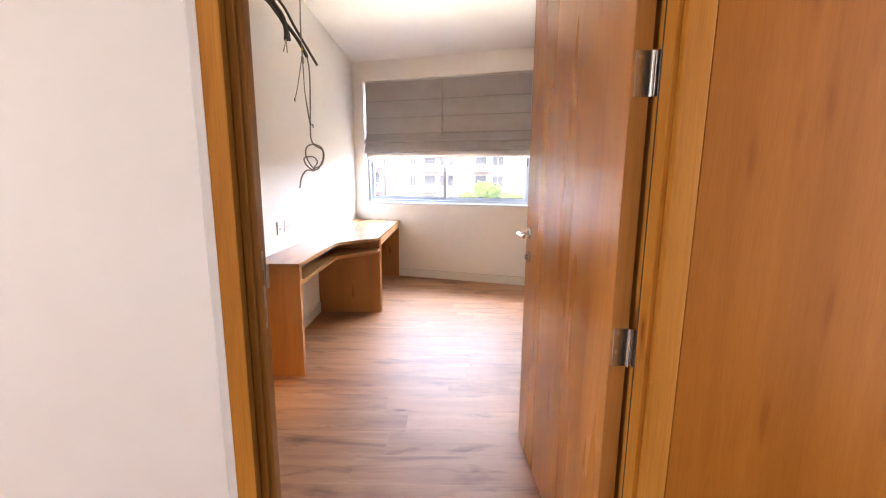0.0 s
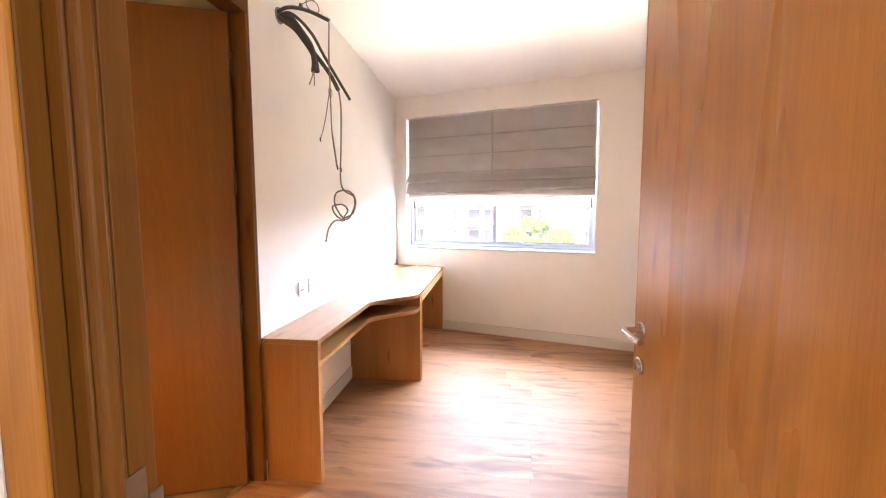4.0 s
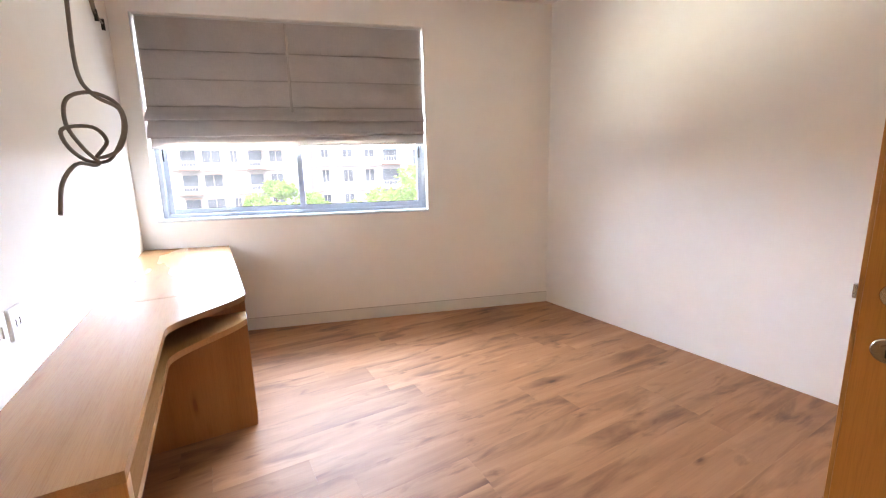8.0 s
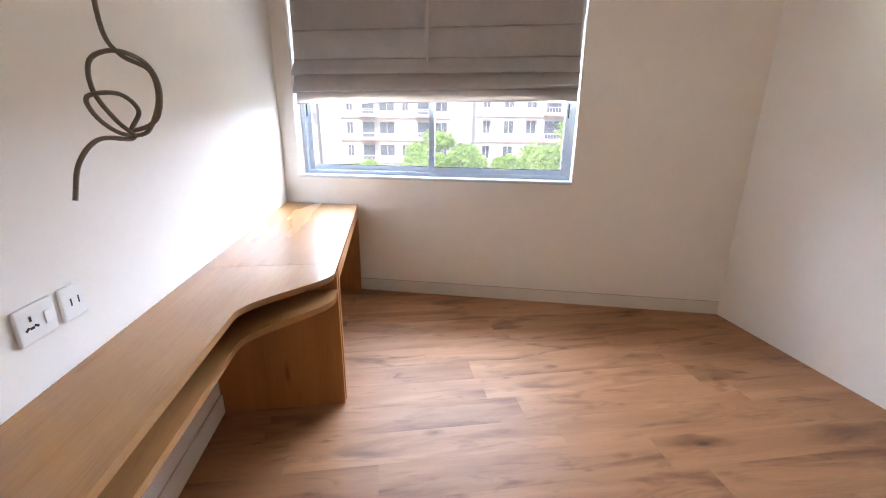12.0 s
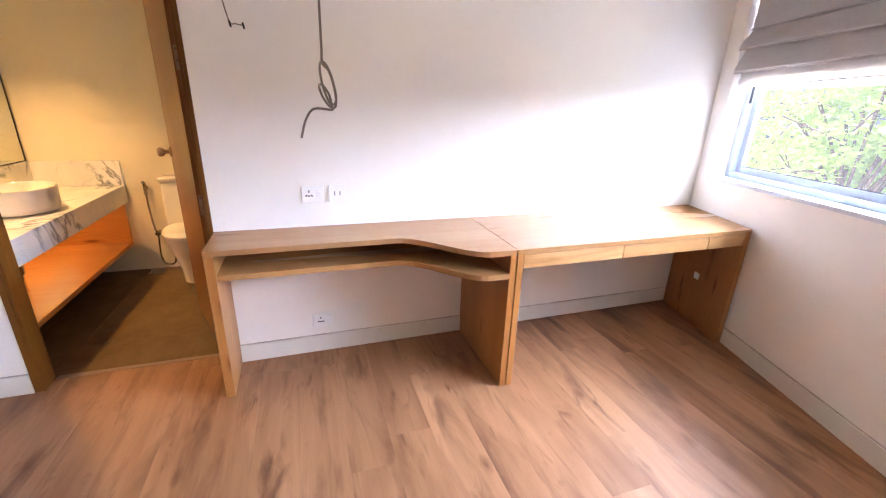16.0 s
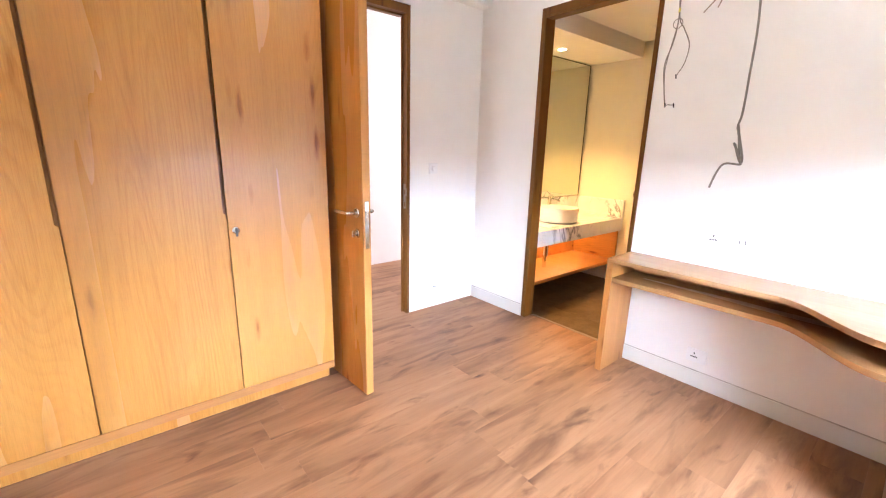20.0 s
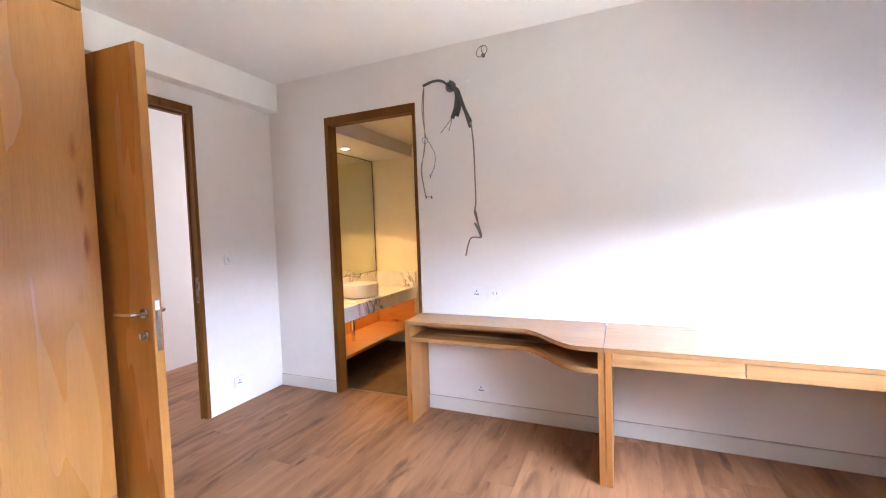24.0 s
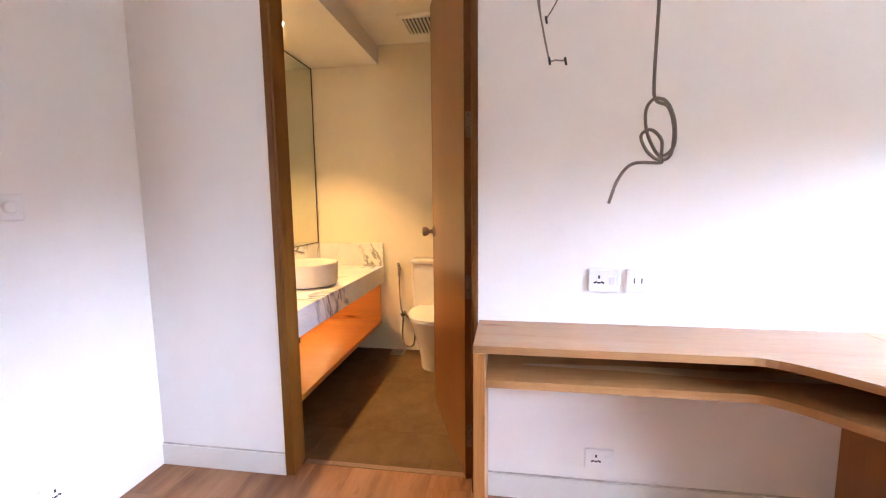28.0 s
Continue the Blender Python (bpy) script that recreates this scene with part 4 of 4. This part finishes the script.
# ---- wardrobe ----
robe = thing("wardrobe", pose(1.68, 0, 0), "full-height light teak wardrobe with three doors", "wardrobe")
RX = ROOM_E - 1.68
part("carcass", box(0.0, 0.001, 0.11, 0.018, 0.585, CEILZ - 0.012, 0.001), ROBE, robe)
part("carcass_back", box(0.018, 0.001, 0.11, RX - 0.002, 0.02, CEILZ - 0.012), ROBE, robe)
part("carcass_inside", box(0.020, 0.022, 0.115, RX - 0.06, 0.567, 2.69), WOOD_Z, robe)
part("plinth", box(0.004, 0.02, 0.0, RX - 0.002, 0.525, 0.102), ROBE, robe, "recessed teak plinth")
part("plinth_strip", box(0.001, 0.56, 0.092, RX - 0.002, 0.602, 0.134, 0.001), WOOD_X, robe, "teak strip below the doors")
part("filler", box(1.533, 0.56, 0.138, RX - 0.002, 0.605, CEILZ - 0.012, 0.001), ROBE, robe, "narrow filler strip at the wall")
GAP = 0.0025
edges = (0.001, 0.498, 1.065, 1.53)
for i in range(3):
    x0, x1 = edges[i] + GAP, edges[i + 1] - GAP
    notch = 0.012 if i in (1, 2) else 0.0
    # outline in x, z: the near edge is cut back above handle height to make a finger pull
    out = [(x0, 0.138), (x1, 0.138), (x1, 2.444), (x0 + notch, 2.444)]
    if notch:
        out += [(x0 + notch, 1.046), (x0, 1.036)]
    bm = add_prism(bmesh.new(), out, 0, 0.020)
    turn_bm(bm, Matrix.Translation((0, 0.605, 0)) @ Matrix.Rotation(radians(90), 4, "X"))
    d = part("door", bm, ROBE, robe)
    if i == 0:
        lk = part("lock", turn_bm(lathe([(0.016, 0), (0.016, 0.005), (0.012, 0.008), (0.012, 0.018)], 20), Matrix.Translation((x1 - 0.030, 0.605, 0.962)) @ Matrix.Rotation(radians(-90), 4, "X")), CHROME, d, "small chrome cam lock", True)
        part("key", box(x1 - 0.035, 0.623, 0.935, x1 - 0.025, 0.627, 0.975, 0.001), DARK, lk)
    if notch:
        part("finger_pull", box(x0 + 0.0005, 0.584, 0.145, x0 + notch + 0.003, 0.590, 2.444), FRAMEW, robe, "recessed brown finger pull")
    part("top_panel", box(x0, 0.585, 2.452, x1, 0.605, CEILZ - 0.013, 0.001), ROBE, robe, "plain panel above the door")

# ---- bathroom ----
vanity = thing("vanity", pose(BX, BY0, 0), "wall-hung vanity with a marble top and open teak shelf", "vanity")
VL = -0.135 - BX
VD = 0.555
part("counter", box(0.001, 0.001, 0.565, VL, VD, 0.70, 0.003), MARBLE, vanity, "thick white marble slab with dark veins")
part("splashback", box(0.001, 0.001, 0.7005, 0.022, VD, 0.885, 0.002), MARBLE, vanity, "white marble splashback")
part("splashback", box(0.022, 0.001, 0.7005, VL, 0.020, 0.885, 0.002), MARBLE, vanity, "white marble splashback")
part("shelf", box(0.001, 0.001, 0.215, VL, VD - 0.03, 0.245, 0.002), SHELFW, vanity, "open teak shelf")
part("back_panel", box(0.03, 0.001, 0.2455, VL, 0.018, 0.564), SHELFW, vanity)
part("side_panel", box(0.001, 0.001, 0.2455, 0.020, VD - 0.03, 0.564, 0.001), SHELFW, vanity)
part("drain_pipe", rod((0.92, 0.27, 0.246), (0.92, 0.27, 0.564), 0.018, n=16), CHROME, vanity, "chrome drain pipe", True)
part("waste_trap", rod((0.92, 0.27, 0.36), (0.92, 0.27, 0.46), 0.030, n=20), CHROME, vanity, "chrome bottle trap", True)

basin = thing("basin", pose(BX + 0.80, BY0 + 0.30, 0.701), "round white ceramic vessel basin on the counter", "basin")
part("bowl", lathe([(0.155, 0), (0.178, 0.006), (0.186, 0.03), (0.190, 0.135), (0.187, 0.140), (0.182, 0.135), (0.178, 0.04), (0.150, 0.018), (0.03, 0.012)], 48), CERAMIC, basin, smooth=True)
part("waste", lathe([(0.022, 0.012), (0.022, 0.016), (0.012, 0.017)], 20), CHROME, basin, smooth=True)
tap = thing("basin_tap", pose(BX + 0.66, BY0 + 0.085, 0.701), "tall chrome basin mixer tap", "tap")
part("body", lathe([(0.025, 0), (0.025, 0.006), (0.020, 0.010), (0.020, 0.21), (0.017, 0.215)], 24), CHROME, tap, smooth=True)
part("spout", tube([(0, 0.0, 0.18), (0, 0.05, 0.19), (0, 0.125, 0.175)], 0.011, 12, 5), CHROME, tap, smooth=True)
part("lever", tube([(0, 0.0, 0.215), (0, 0.005, 0.235), (0.0, -0.035, 0.262)], 0.006, 8, 5), CHROME, tap, smooth=True)

mirror = thing("mirror", pose(BX, BY0, 0.89), "large frameless mirror above the vanity with a dark edge", "mirror")
part("glass", box(0.03, 0.003, 0.004, VL - 0.03, 0.010, 1.366), MIRROR, mirror)
part("edge", box(0.024, 0.001, 0.0, 0.030, 0.013, 1.370), DARK, mirror)
part("edge", box(0.030, 0.001, 1.366, VL - 0.03, 0.013, 1.371), DARK, mirror)
part("edge", box(0.030, 0.001, 0.0, VL - 0.03, 0.013, 0.004), DARK, mirror)

toilet = thing("toilet", pose(BX + 0.02, 1.065, 0), "white ceramic close-coupled toilet", "toilet")
bm = bmesh.new()
prof = [(0.105, 0.0, 0.25), (0.110, 0.10, 0.26), (0.135, 0.22, 0.275), (0.165, 0.33, 0.285), (0.18, 0.385, 0.29)]
rings = []
for r, z, cx in prof:
    rings.append([bm.verts.new((cx + (r * 1.38 if math.cos(a) > 0 else r * 1.15) * math.cos(a), r * math.sin(a), z)) for a in [2 * math.pi * k / 36 for k in range(36)]])
for a, b in zip(rings, rings[1:]):
    for k in range(36):
        bm.faces.new((a[k], a[(k + 1) % 36], b[(k + 1) % 36], b[k]))
bm.faces.new(rings[0][::-1]); bm.faces.new(rings[-1])
part("bowl", bm, CERAMIC, toilet, smooth=True)
bm = bmesh.new()
rr = [[bm.verts.new((0.29 + (0.185 * s * 1.38 if math.cos(a) > 0 else 0.185 * s * 1.1) * math.cos(a), 0.185 * s * math.sin(a), z)) for a in [2 * math.pi * k / 36 for k in range(36)]] for s, z in ((0.98, 0.388), (1.0, 0.396), (1.0, 0.412), (0.94, 0.424))]
for a, b in zip(rr, rr[1:]):
    for k in range(36):
        bm.faces.new((a[k], a[(k + 1) % 36], b[(k + 1) % 36], b[k]))
bm.faces.new(rr[0][::-1]); bm.faces.new(rr[-1])
part("lid", bm, CERAMIC, toilet, "closed white seat lid", True)
part("cistern", box(0.0, -0.19, 0.386, 0.16, 0.19, 0.74, 0.018, 3), CERAMIC, toilet, smooth=True)
part("cistern_lid", box(-0.004, -0.198, 0.741, 0.17, 0.198, 0.775, 0.010, 3), CERAMIC, toilet, smooth=True)
part("flush_button", rod((0.08, 0, 0.775), (0.08, 0, 0.781), 0.022, n=20), CHROME, toilet, "chrome flush button", True)

spray = thing("bidet_spray", pose(BX, 0.735, 0.0), "chrome hand bidet spray with a steel hose", "bidet spray")
part("holder", box(0, -0.012, 0.66, 0.028, 0.012, 0.69, 0.003), DULL, spray)
part("spray_head", tube([(0.035, 0, 0.62), (0.035, 0, 0.70), (0.055, 0, 0.725)], 0.012, 12, 5), DULL, spray, smooth=True)
part("hose", tube([(0.035, 0, 0.62), (0.032, 0.0, 0.50), (0.05, 0.015, 0.36), (0.05, 0.03, 0.30), (0.045, 0.02, 0.12), (0.05, 0.05, 0.05), (0.04, 0.11, 0.06), (0.035, 0.115, 0.20), (0.02, 0.04, 0.31)], 0.007, 8), DULL, spray, "braided steel hose", True)
part("valve", rod((0.0, 0.03, 0.31), (0.06, 0.03, 0.31), 0.017, n=16), DULL, spray, "chrome stop valve", True)
part("valve_handle", box(0.055, 0.012, 0.305, 0.066, 0.052, 0.32, 0.003), DARK, spray)

drain = thing("floor_drain", pose(-1.52, 0.72, 0.001), "square steel floor drain grate", "drain")
part("grate", box(-0.055, -0.055, 0, 0.055, 0.055, 0.003, 0.001), STEEL, drain)
for i in range(5):
    part("slot", box(-0.04, -0.036 + i * 0.017, 0.003, 0.04, -0.030 + i * 0.017, 0.0035), DARK, drain)

vent = thing("ceiling_vent", pose(-1.27, 1.02, 2.41), "white square exhaust fan grille in the ceiling", "vent")
part("frame", box(-0.15, -0.15, -0.018, 0.15, 0.15, 0, 0.004), PLASTIC, vent)
part("opening", box(-0.115, -0.115, -0.0195, 0.115, 0.115, -0.018), DARK, vent)
for i in range(9):
    part("slat", turn_bm(box(-0.115, -0.009, -0.0015, 0.115, 0.009, 0.0015), Matrix.Translation((0, -0.10 + i * 0.025, -0.021)) @ Matrix.Rotation(0.5, 4, "X")), PLASTIC, vent)

WARM = (1.0, 0.57, 0.17)
m_lamp, nt, bs = material("lamp lens")
bs.inputs["Emission Color"].default_value = (1.0, 0.78, 0.45, 1)
bs.inputs["Emission Strength"].default_value = 14.0
for x, y, z in ((-0.785, 0.24, 2.27),):
    dl = thing("downlight", pose(x, y, z), "round recessed ceiling downlight, switched on", "downlight")
    part("ring", lathe([(0.045, -0.004), (0.045, 0.0), (0.034, 0.0), (0.034, -0.004)], 28), PLASTIC, dl, smooth=True)
    part("lens", rod((0, 0, -0.0065), (0, 0, -0.0042), 0.033, n=24), m_lamp, dl, "glowing warm lens")
    spot_lamp("downlight_beam", look((x, y, z - 0.012), (x, y + 0.0001, 0)), BATH_POWER, WARM, 94, 0.03)
m_strip, nt, bs = material("strip lens")
bs.inputs["Emission Color"].default_value = (1.0, 0.70, 0.32, 1)
bs.inputs["Emission Strength"].default_value = 3.0
led = thing("led_strip", pose(BX, BY0, 0.558), "warm glowing light strip under the vanity counter", "light strip")
part("strip", box(0.05, 0.10, 0, VL - 0.02, 0.112, 0.006), m_strip, led, "glowing warm lens")
area_lamp("led_light", look((BX + VL / 2, BY0 + 0.106, 0.556), (BX + VL / 2, BY0 + 0.24, 0.25)), VL - 0.1, 0.012, 0.65, (1.0, 0.60, 0.16))

# ---- outside ----
GZ = -9.5
structure("ground", box(-400, -400, GZ - 0.5, 400, 400, GZ), GROUND, "dusty ground between the buildings", "ground")


def building(m, w, storeys, sh, depth, mat, bays, label, balconies=(), z_sill=0.95, top=1.2):
    """A flat block of flats; local x along its face, the face at y = 0 towards -y."""
    b = thing("apartment_building", m, label, "building", "buildings across the road")
    h = storeys * sh
    t = 0.25
    bw = w / bays
    bm = box(-w / 2, t, 0, w / 2, depth, h)
    part("wall", bm, mat, b)
    # the face between the windows: piers and bands
    rnd = random.Random(int(w * 10 + bays * 7 + storeys + m.translation.x))
    wide = [bw * rnd.choice((0.30, 0.42, 0.62, 0.78)) for _ in range(bays)]
    wh = 1.45
    x_end = -w / 2
    for i in range(bays):
        ww = wide[i]
        xa = -w / 2 + (i + 0.5) * bw - ww / 2
        part("pier", box(x_end, 0, 0, xa, t, h), mat, b)
        x_end = xa + ww
        zb = 0.0
        for s in range(storeys):
            if not 1 <= s <= 5 or rnd.random() < 0.08:
                continue
            z0 = s * sh + z_sill
            part("band", box(xa, 0.0, zb, xa + ww, t, z0), mat, b)
            zb = z0 + wh
            wd = part("window", box(xa, 0.16, z0, xa + ww, 0.20, zb), FAR_GLASS, b)
            part("frame", box(xa + ww / 2 - 0.04, 0.12, z0, xa + ww / 2 + 0.04, 0.16, zb), mat, wd)
            part("sill", box(xa - 0.1, -0.1, z0 - 0.1, xa + ww + 0.1, 0, z0 - 0.02), mat, wd)
            if rnd.random() < 0.5:
                part("sunshade", box(xa - 0.15, -0.55, zb + 0.12, xa + ww + 0.15, 0, zb + 0.22), SALMON if rnd.random() < 0.4 else mat, wd)
        part("band", box(xa, 0.0, zb, xa + ww, t, h), mat, b)
    part("pier", box(x_end, 0, 0, w / 2, t, h), mat, b)
    part("parapet", box(-w / 2 - 0.15, -0.15, h, w / 2 + 0.15, depth + 0.15, h + 0.9), mat, b)
    for s in range(1, storeys):
        part("ledge", box(-w / 2 - 0.05, -0.22, s * sh - 0.09, w / 2 + 0.05, -0.002, s * sh + 0.07), SALMON if s % 2 else mat, b)
    for i, s in balconies:
        xa = -w / 2 + i * bw + 0.15
        bal = part("balcony", box(xa, -1.25, s * sh - 0.08, xa + bw - 0.3, 0, s * sh + 0.10), SALMON, b)
        part("recess", box(xa + 0.3, -0.02, s * sh + 0.10, xa + bw - 0.7, -0.004, s * sh + 2.2), FAR_GLASS, bal, "dark balcony doors")
        part("front", box(xa, -1.25, s * sh + 0.10, xa + bw - 0.3, -1.15, s * sh + 0.42), mat, bal)
        part("rail", box(xa, -1.24, s * sh + 0.98, xa + bw - 0.3, -1.18, s * sh + 1.04), RAIL, bal)
        n = 7
        for k in range(n + 1):
            xk = xa + 0.03 + (bw - 0.36) * k / n
            part("baluster", box(xk - 0.02, -1.23, s * sh + 0.42, xk + 0.02, -1.19, s * sh + 0.98), RAIL, bal)
        part("slab_above", box(xa, -1.25, (s + 1) * sh - 0.08, xa + bw - 0.3, 0, (s + 1) * sh + 0.10), mat, bal)
    return b


building(pose(-34, 62, GZ, 0, 0, 14), 17, 7, 3.1, 9, FACADE_A, 6, "white rendered block of flats with railed balconies", ((1, 2), (1, 3), (1, 4), (4, 2), (4, 3)))
building(pose(-15, 56, GZ, 0, 0, 6), 15, 6, 3.1, 9, FACADE_A, 6, "white rendered block of flats with stacked balconies", ((0, 2), (0, 3), (0, 4), (2, 2), (2, 3), (2, 4), (5, 3)))
building(pose(2.5, 60, GZ, 0, 0, -2), 15, 7, 3.0, 10, FACADE_B, 6, "cream rendered block of flats with balconies", ((1, 2), (1, 3), (1, 4), (4, 3), (4, 4)), 0.9)
building(pose(17.5, 52, GZ, 0, 0, -9), 11, 7, 3.05, 9, FACADE_A, 4, "white rendered block of flats, tall and plain", ((3, 3), (3, 4)), 1.0)
building(pose(32, 50, GZ, 0, 0, -22), 13, 7, 3.05, 9, FACADE_A, 5, "white rendered block of flats, tall and narrow", ((1, 3), (3, 2), (3, 4)), 1.0)
building(pose(50, 42, GZ, 0, 0, -42), 18, 6, 3.0, 9, FACADE_C, 6, "grey rendered block of flats", ((1, 3), (3, 2)))
building(pose(-54, 48, GZ, 0, 0, 38), 18, 6, 3.1, 9, FACADE_B, 6, "cream rendered block of flats beyond the trees", ((1, 3), (3, 3)))
cloth_red = thing("laundry", pose(25.9, 47.5, 0), "red cloth hung out on a line before the flats", "laundry")
part("cloth", box(-0.9, 0, -0.7, 0.9, 0.03, 0.5, 0.01), REDCLOTH, cloth_red)
part("line", box(-1.6, 0.01, 0.5, 1.6, 0.03, 0.52), RAIL, cloth_red)
part("post", box(-1.64, 0.0, GZ, -1.56, 0.06, 0.55), RAIL, cloth_red)
part("post", box(1.56, 0.0, GZ, 1.64, 0.06, 0.55), RAIL, cloth_red)


def tree(x, y, h, r, seed, label, limbs=9, leaves=420):
    """A tapered trunk with limbs and a crown of many small leaf clumps."""
    rnd = random.Random(seed)
    t = thing("tree", pose(x, y, GZ), label, "tree", "trees outside the window")
    part("trunk", tube([(0, 0, 0), (0.1 * rnd.uniform(-1, 1), 0.1, h * 0.3), (0.25 * rnd.uniform(-1, 1), 0.1, h * 0.62)], 0.16, 8, 4), BARK, t, smooth=True)
    centres = []
    for k in range(limbs):
        a = k * 2.4 + rnd.uniform(-0.4, 0.4)
        d = r * rnd.uniform(0.35, 0.85)
        z = h * rnd.uniform(0.62, 0.93)
        tip = Vector((d * math.cos(a), d * math.sin(a), z))
        centres.append(tip)
        for _ in range(3 if limbs > 9 else 0):
            end = tip + Vector((rnd.gauss(0, 1), rnd.gauss(0, 1), rnd.gauss(0, 0.5))) * r * 0.28
            part("twig", tube([tuple(tip * 0.8 + Vector((0, 0, h * 0.13))), tuple(tip), tuple(end)], 0.022, 5, 3), BARK, t, smooth=True)
        part("limb", tube([(0, 0.05, h * rnd.uniform(0.38, 0.58)), tuple(tip * 0.55 + Vector((0, 0, h * 0.28))), tuple(tip)], 0.05, 6, 4), BARK, t, smooth=True)
    verts, faces = [], []
    for c in centres + [Vector((0, 0, h * 0.9))]:
        rc = r * rnd.uniform(0.34, 0.52)
        for _ in range(leaves):
            v = Vector((rnd.gauss(0, 1), rnd.gauss(0, 1), rnd.gauss(0, 1))).normalized() * rc * (rnd.uniform(0.25, 1.0) ** 0.5)
            v.z *= 0.72
            p = c + v
            u = Vector((rnd.gauss(0, 1), rnd.gauss(0, 1), rnd.gauss(0, 0.6))).normalized()
            q = u.cross(Vector((rnd.gauss(0, 1), rnd.gauss(0, 1), rnd.gauss(0, 1)))).normalized()
            s = rnd.uniform(0.09, 0.19)
            i = len(verts)
            verts += [p - u * s, p + q * s * 0.45, p + u * s, p - q * s * 0.45]
            faces.append((i, i + 1, i + 2, i + 3))
    me = bpy.data.meshes.new("crown")
    me.from_pydata([tuple(v) for v in verts], [], faces)
    me.materials.append(LEAVES)
    cr = new("crown", me)
    cr.parent = t
    return t


for k, (x, y, h, r, label) in enumerate((
        (2.2, 20.0, 10.4, 1.3, "leafy bright green tree outside the window"),
        (3.6, 21.0, 11.3, 1.5, "leafy bright green tree, taller than its neighbours"),
        (5.0, 20.0, 10.3, 1.4, "leafy bright green tree outside the window"),
        (9.3, 19.0, 11.9, 2.1, "tall leafy bright green tree reaching past the sill"),
        (6.6, 21.5, 9.7, 1.4, "low bushy green tree below the flats"),
        (-0.8, 22.0, 9.7, 1.3, "low bushy green tree below the balconies"),
        (12.8, 21.0, 10.8, 2.0, "leafy bright green tree beside the tall flats"),
        (-8.5, 23.0, 10.8, 2.0, "leafy bright green tree beside the flats"),
        (-13.5, 25.0, 11.0, 2.3, "leafy bright green tree beside the flats"),
        (18.5, 22.0, 11.0, 2.3, "leafy bright green tree beside the tall flats"))):
    tree(x, y, h, r, 3 + 2 * k, label)
tree(-6.9, 20.0, 13.8, 3.3, 41, "tall spreading tree with pale sparse leaves and bare twigs", 18, 330)

# ---- floor pieces ----
floor = structure("floor", box(-0.085, -1.47, -0.12, 3.45, 4.75, -0.010), GROUT, "warm brown oak plank floor with a soft sheen", "floor")
structure("floor_hall", box(-2.6, -1.47, -0.12, -0.085, -0.10, -0.010), GROUT, "warm brown oak plank hall floor", "floor")
PW, PL = 0.182, 1.22


def plank_mesh(x0, x1, y0, y1):
    g = 0.00015
    bm = box(x0 + g, y0 + g, -0.010, x1 - g, y1 - g, 0.0, 0.0002, 1)
    me = bpy.data.meshes.new("plank")
    bm.to_mesh(me)
    bm.free()
    me.materials.append(PLANK)
    return me


rnd = random.Random(4)
y = -1.47
row = 0
while y < 4.6:
    y1 = min(y + PW, 4.72)
    hall = y1 <= -0.05
    xa = -2.6 if hall else -0.084
    xb = 3.0 if hall else min(3.32, (4.494 - y) / SLOPE + 0.25)
    x = xa - rnd.uniform(0.0, PL)
    while x < xb:
        x0, x1 = max(x, xa), min(x + PL, xb)
        if x1 - x0 > 0.02:
            o = new("plank", plank_mesh(0, x1 - x0, 0, y1 - y))
            o.parent = floor
            o.location = (x0, y, 0)
        x += PL
    y = y1
    row += 1

bath_floor = structure("floor_bath", box(BX, BY0, -0.12, -0.117, BY1, -0.006), GROUT, "dark brown matt tiled bathroom floor", "floor")
tx = BX
while tx < -0.12:
    ty = BY0
    while ty < BY1:
        x1, y1 = min(tx + 0.6, -0.117), min(ty + 0.6, BY1)
        o = part("tile", box(0.0004, 0.0004, -0.006, x1 - tx - 0.0004, y1 - ty - 0.0004, 0.0, 0.0003, 1), TILE, bath_floor)
        o.location = (tx, ty, 0)
        ty += 0.6
    tx += 0.6
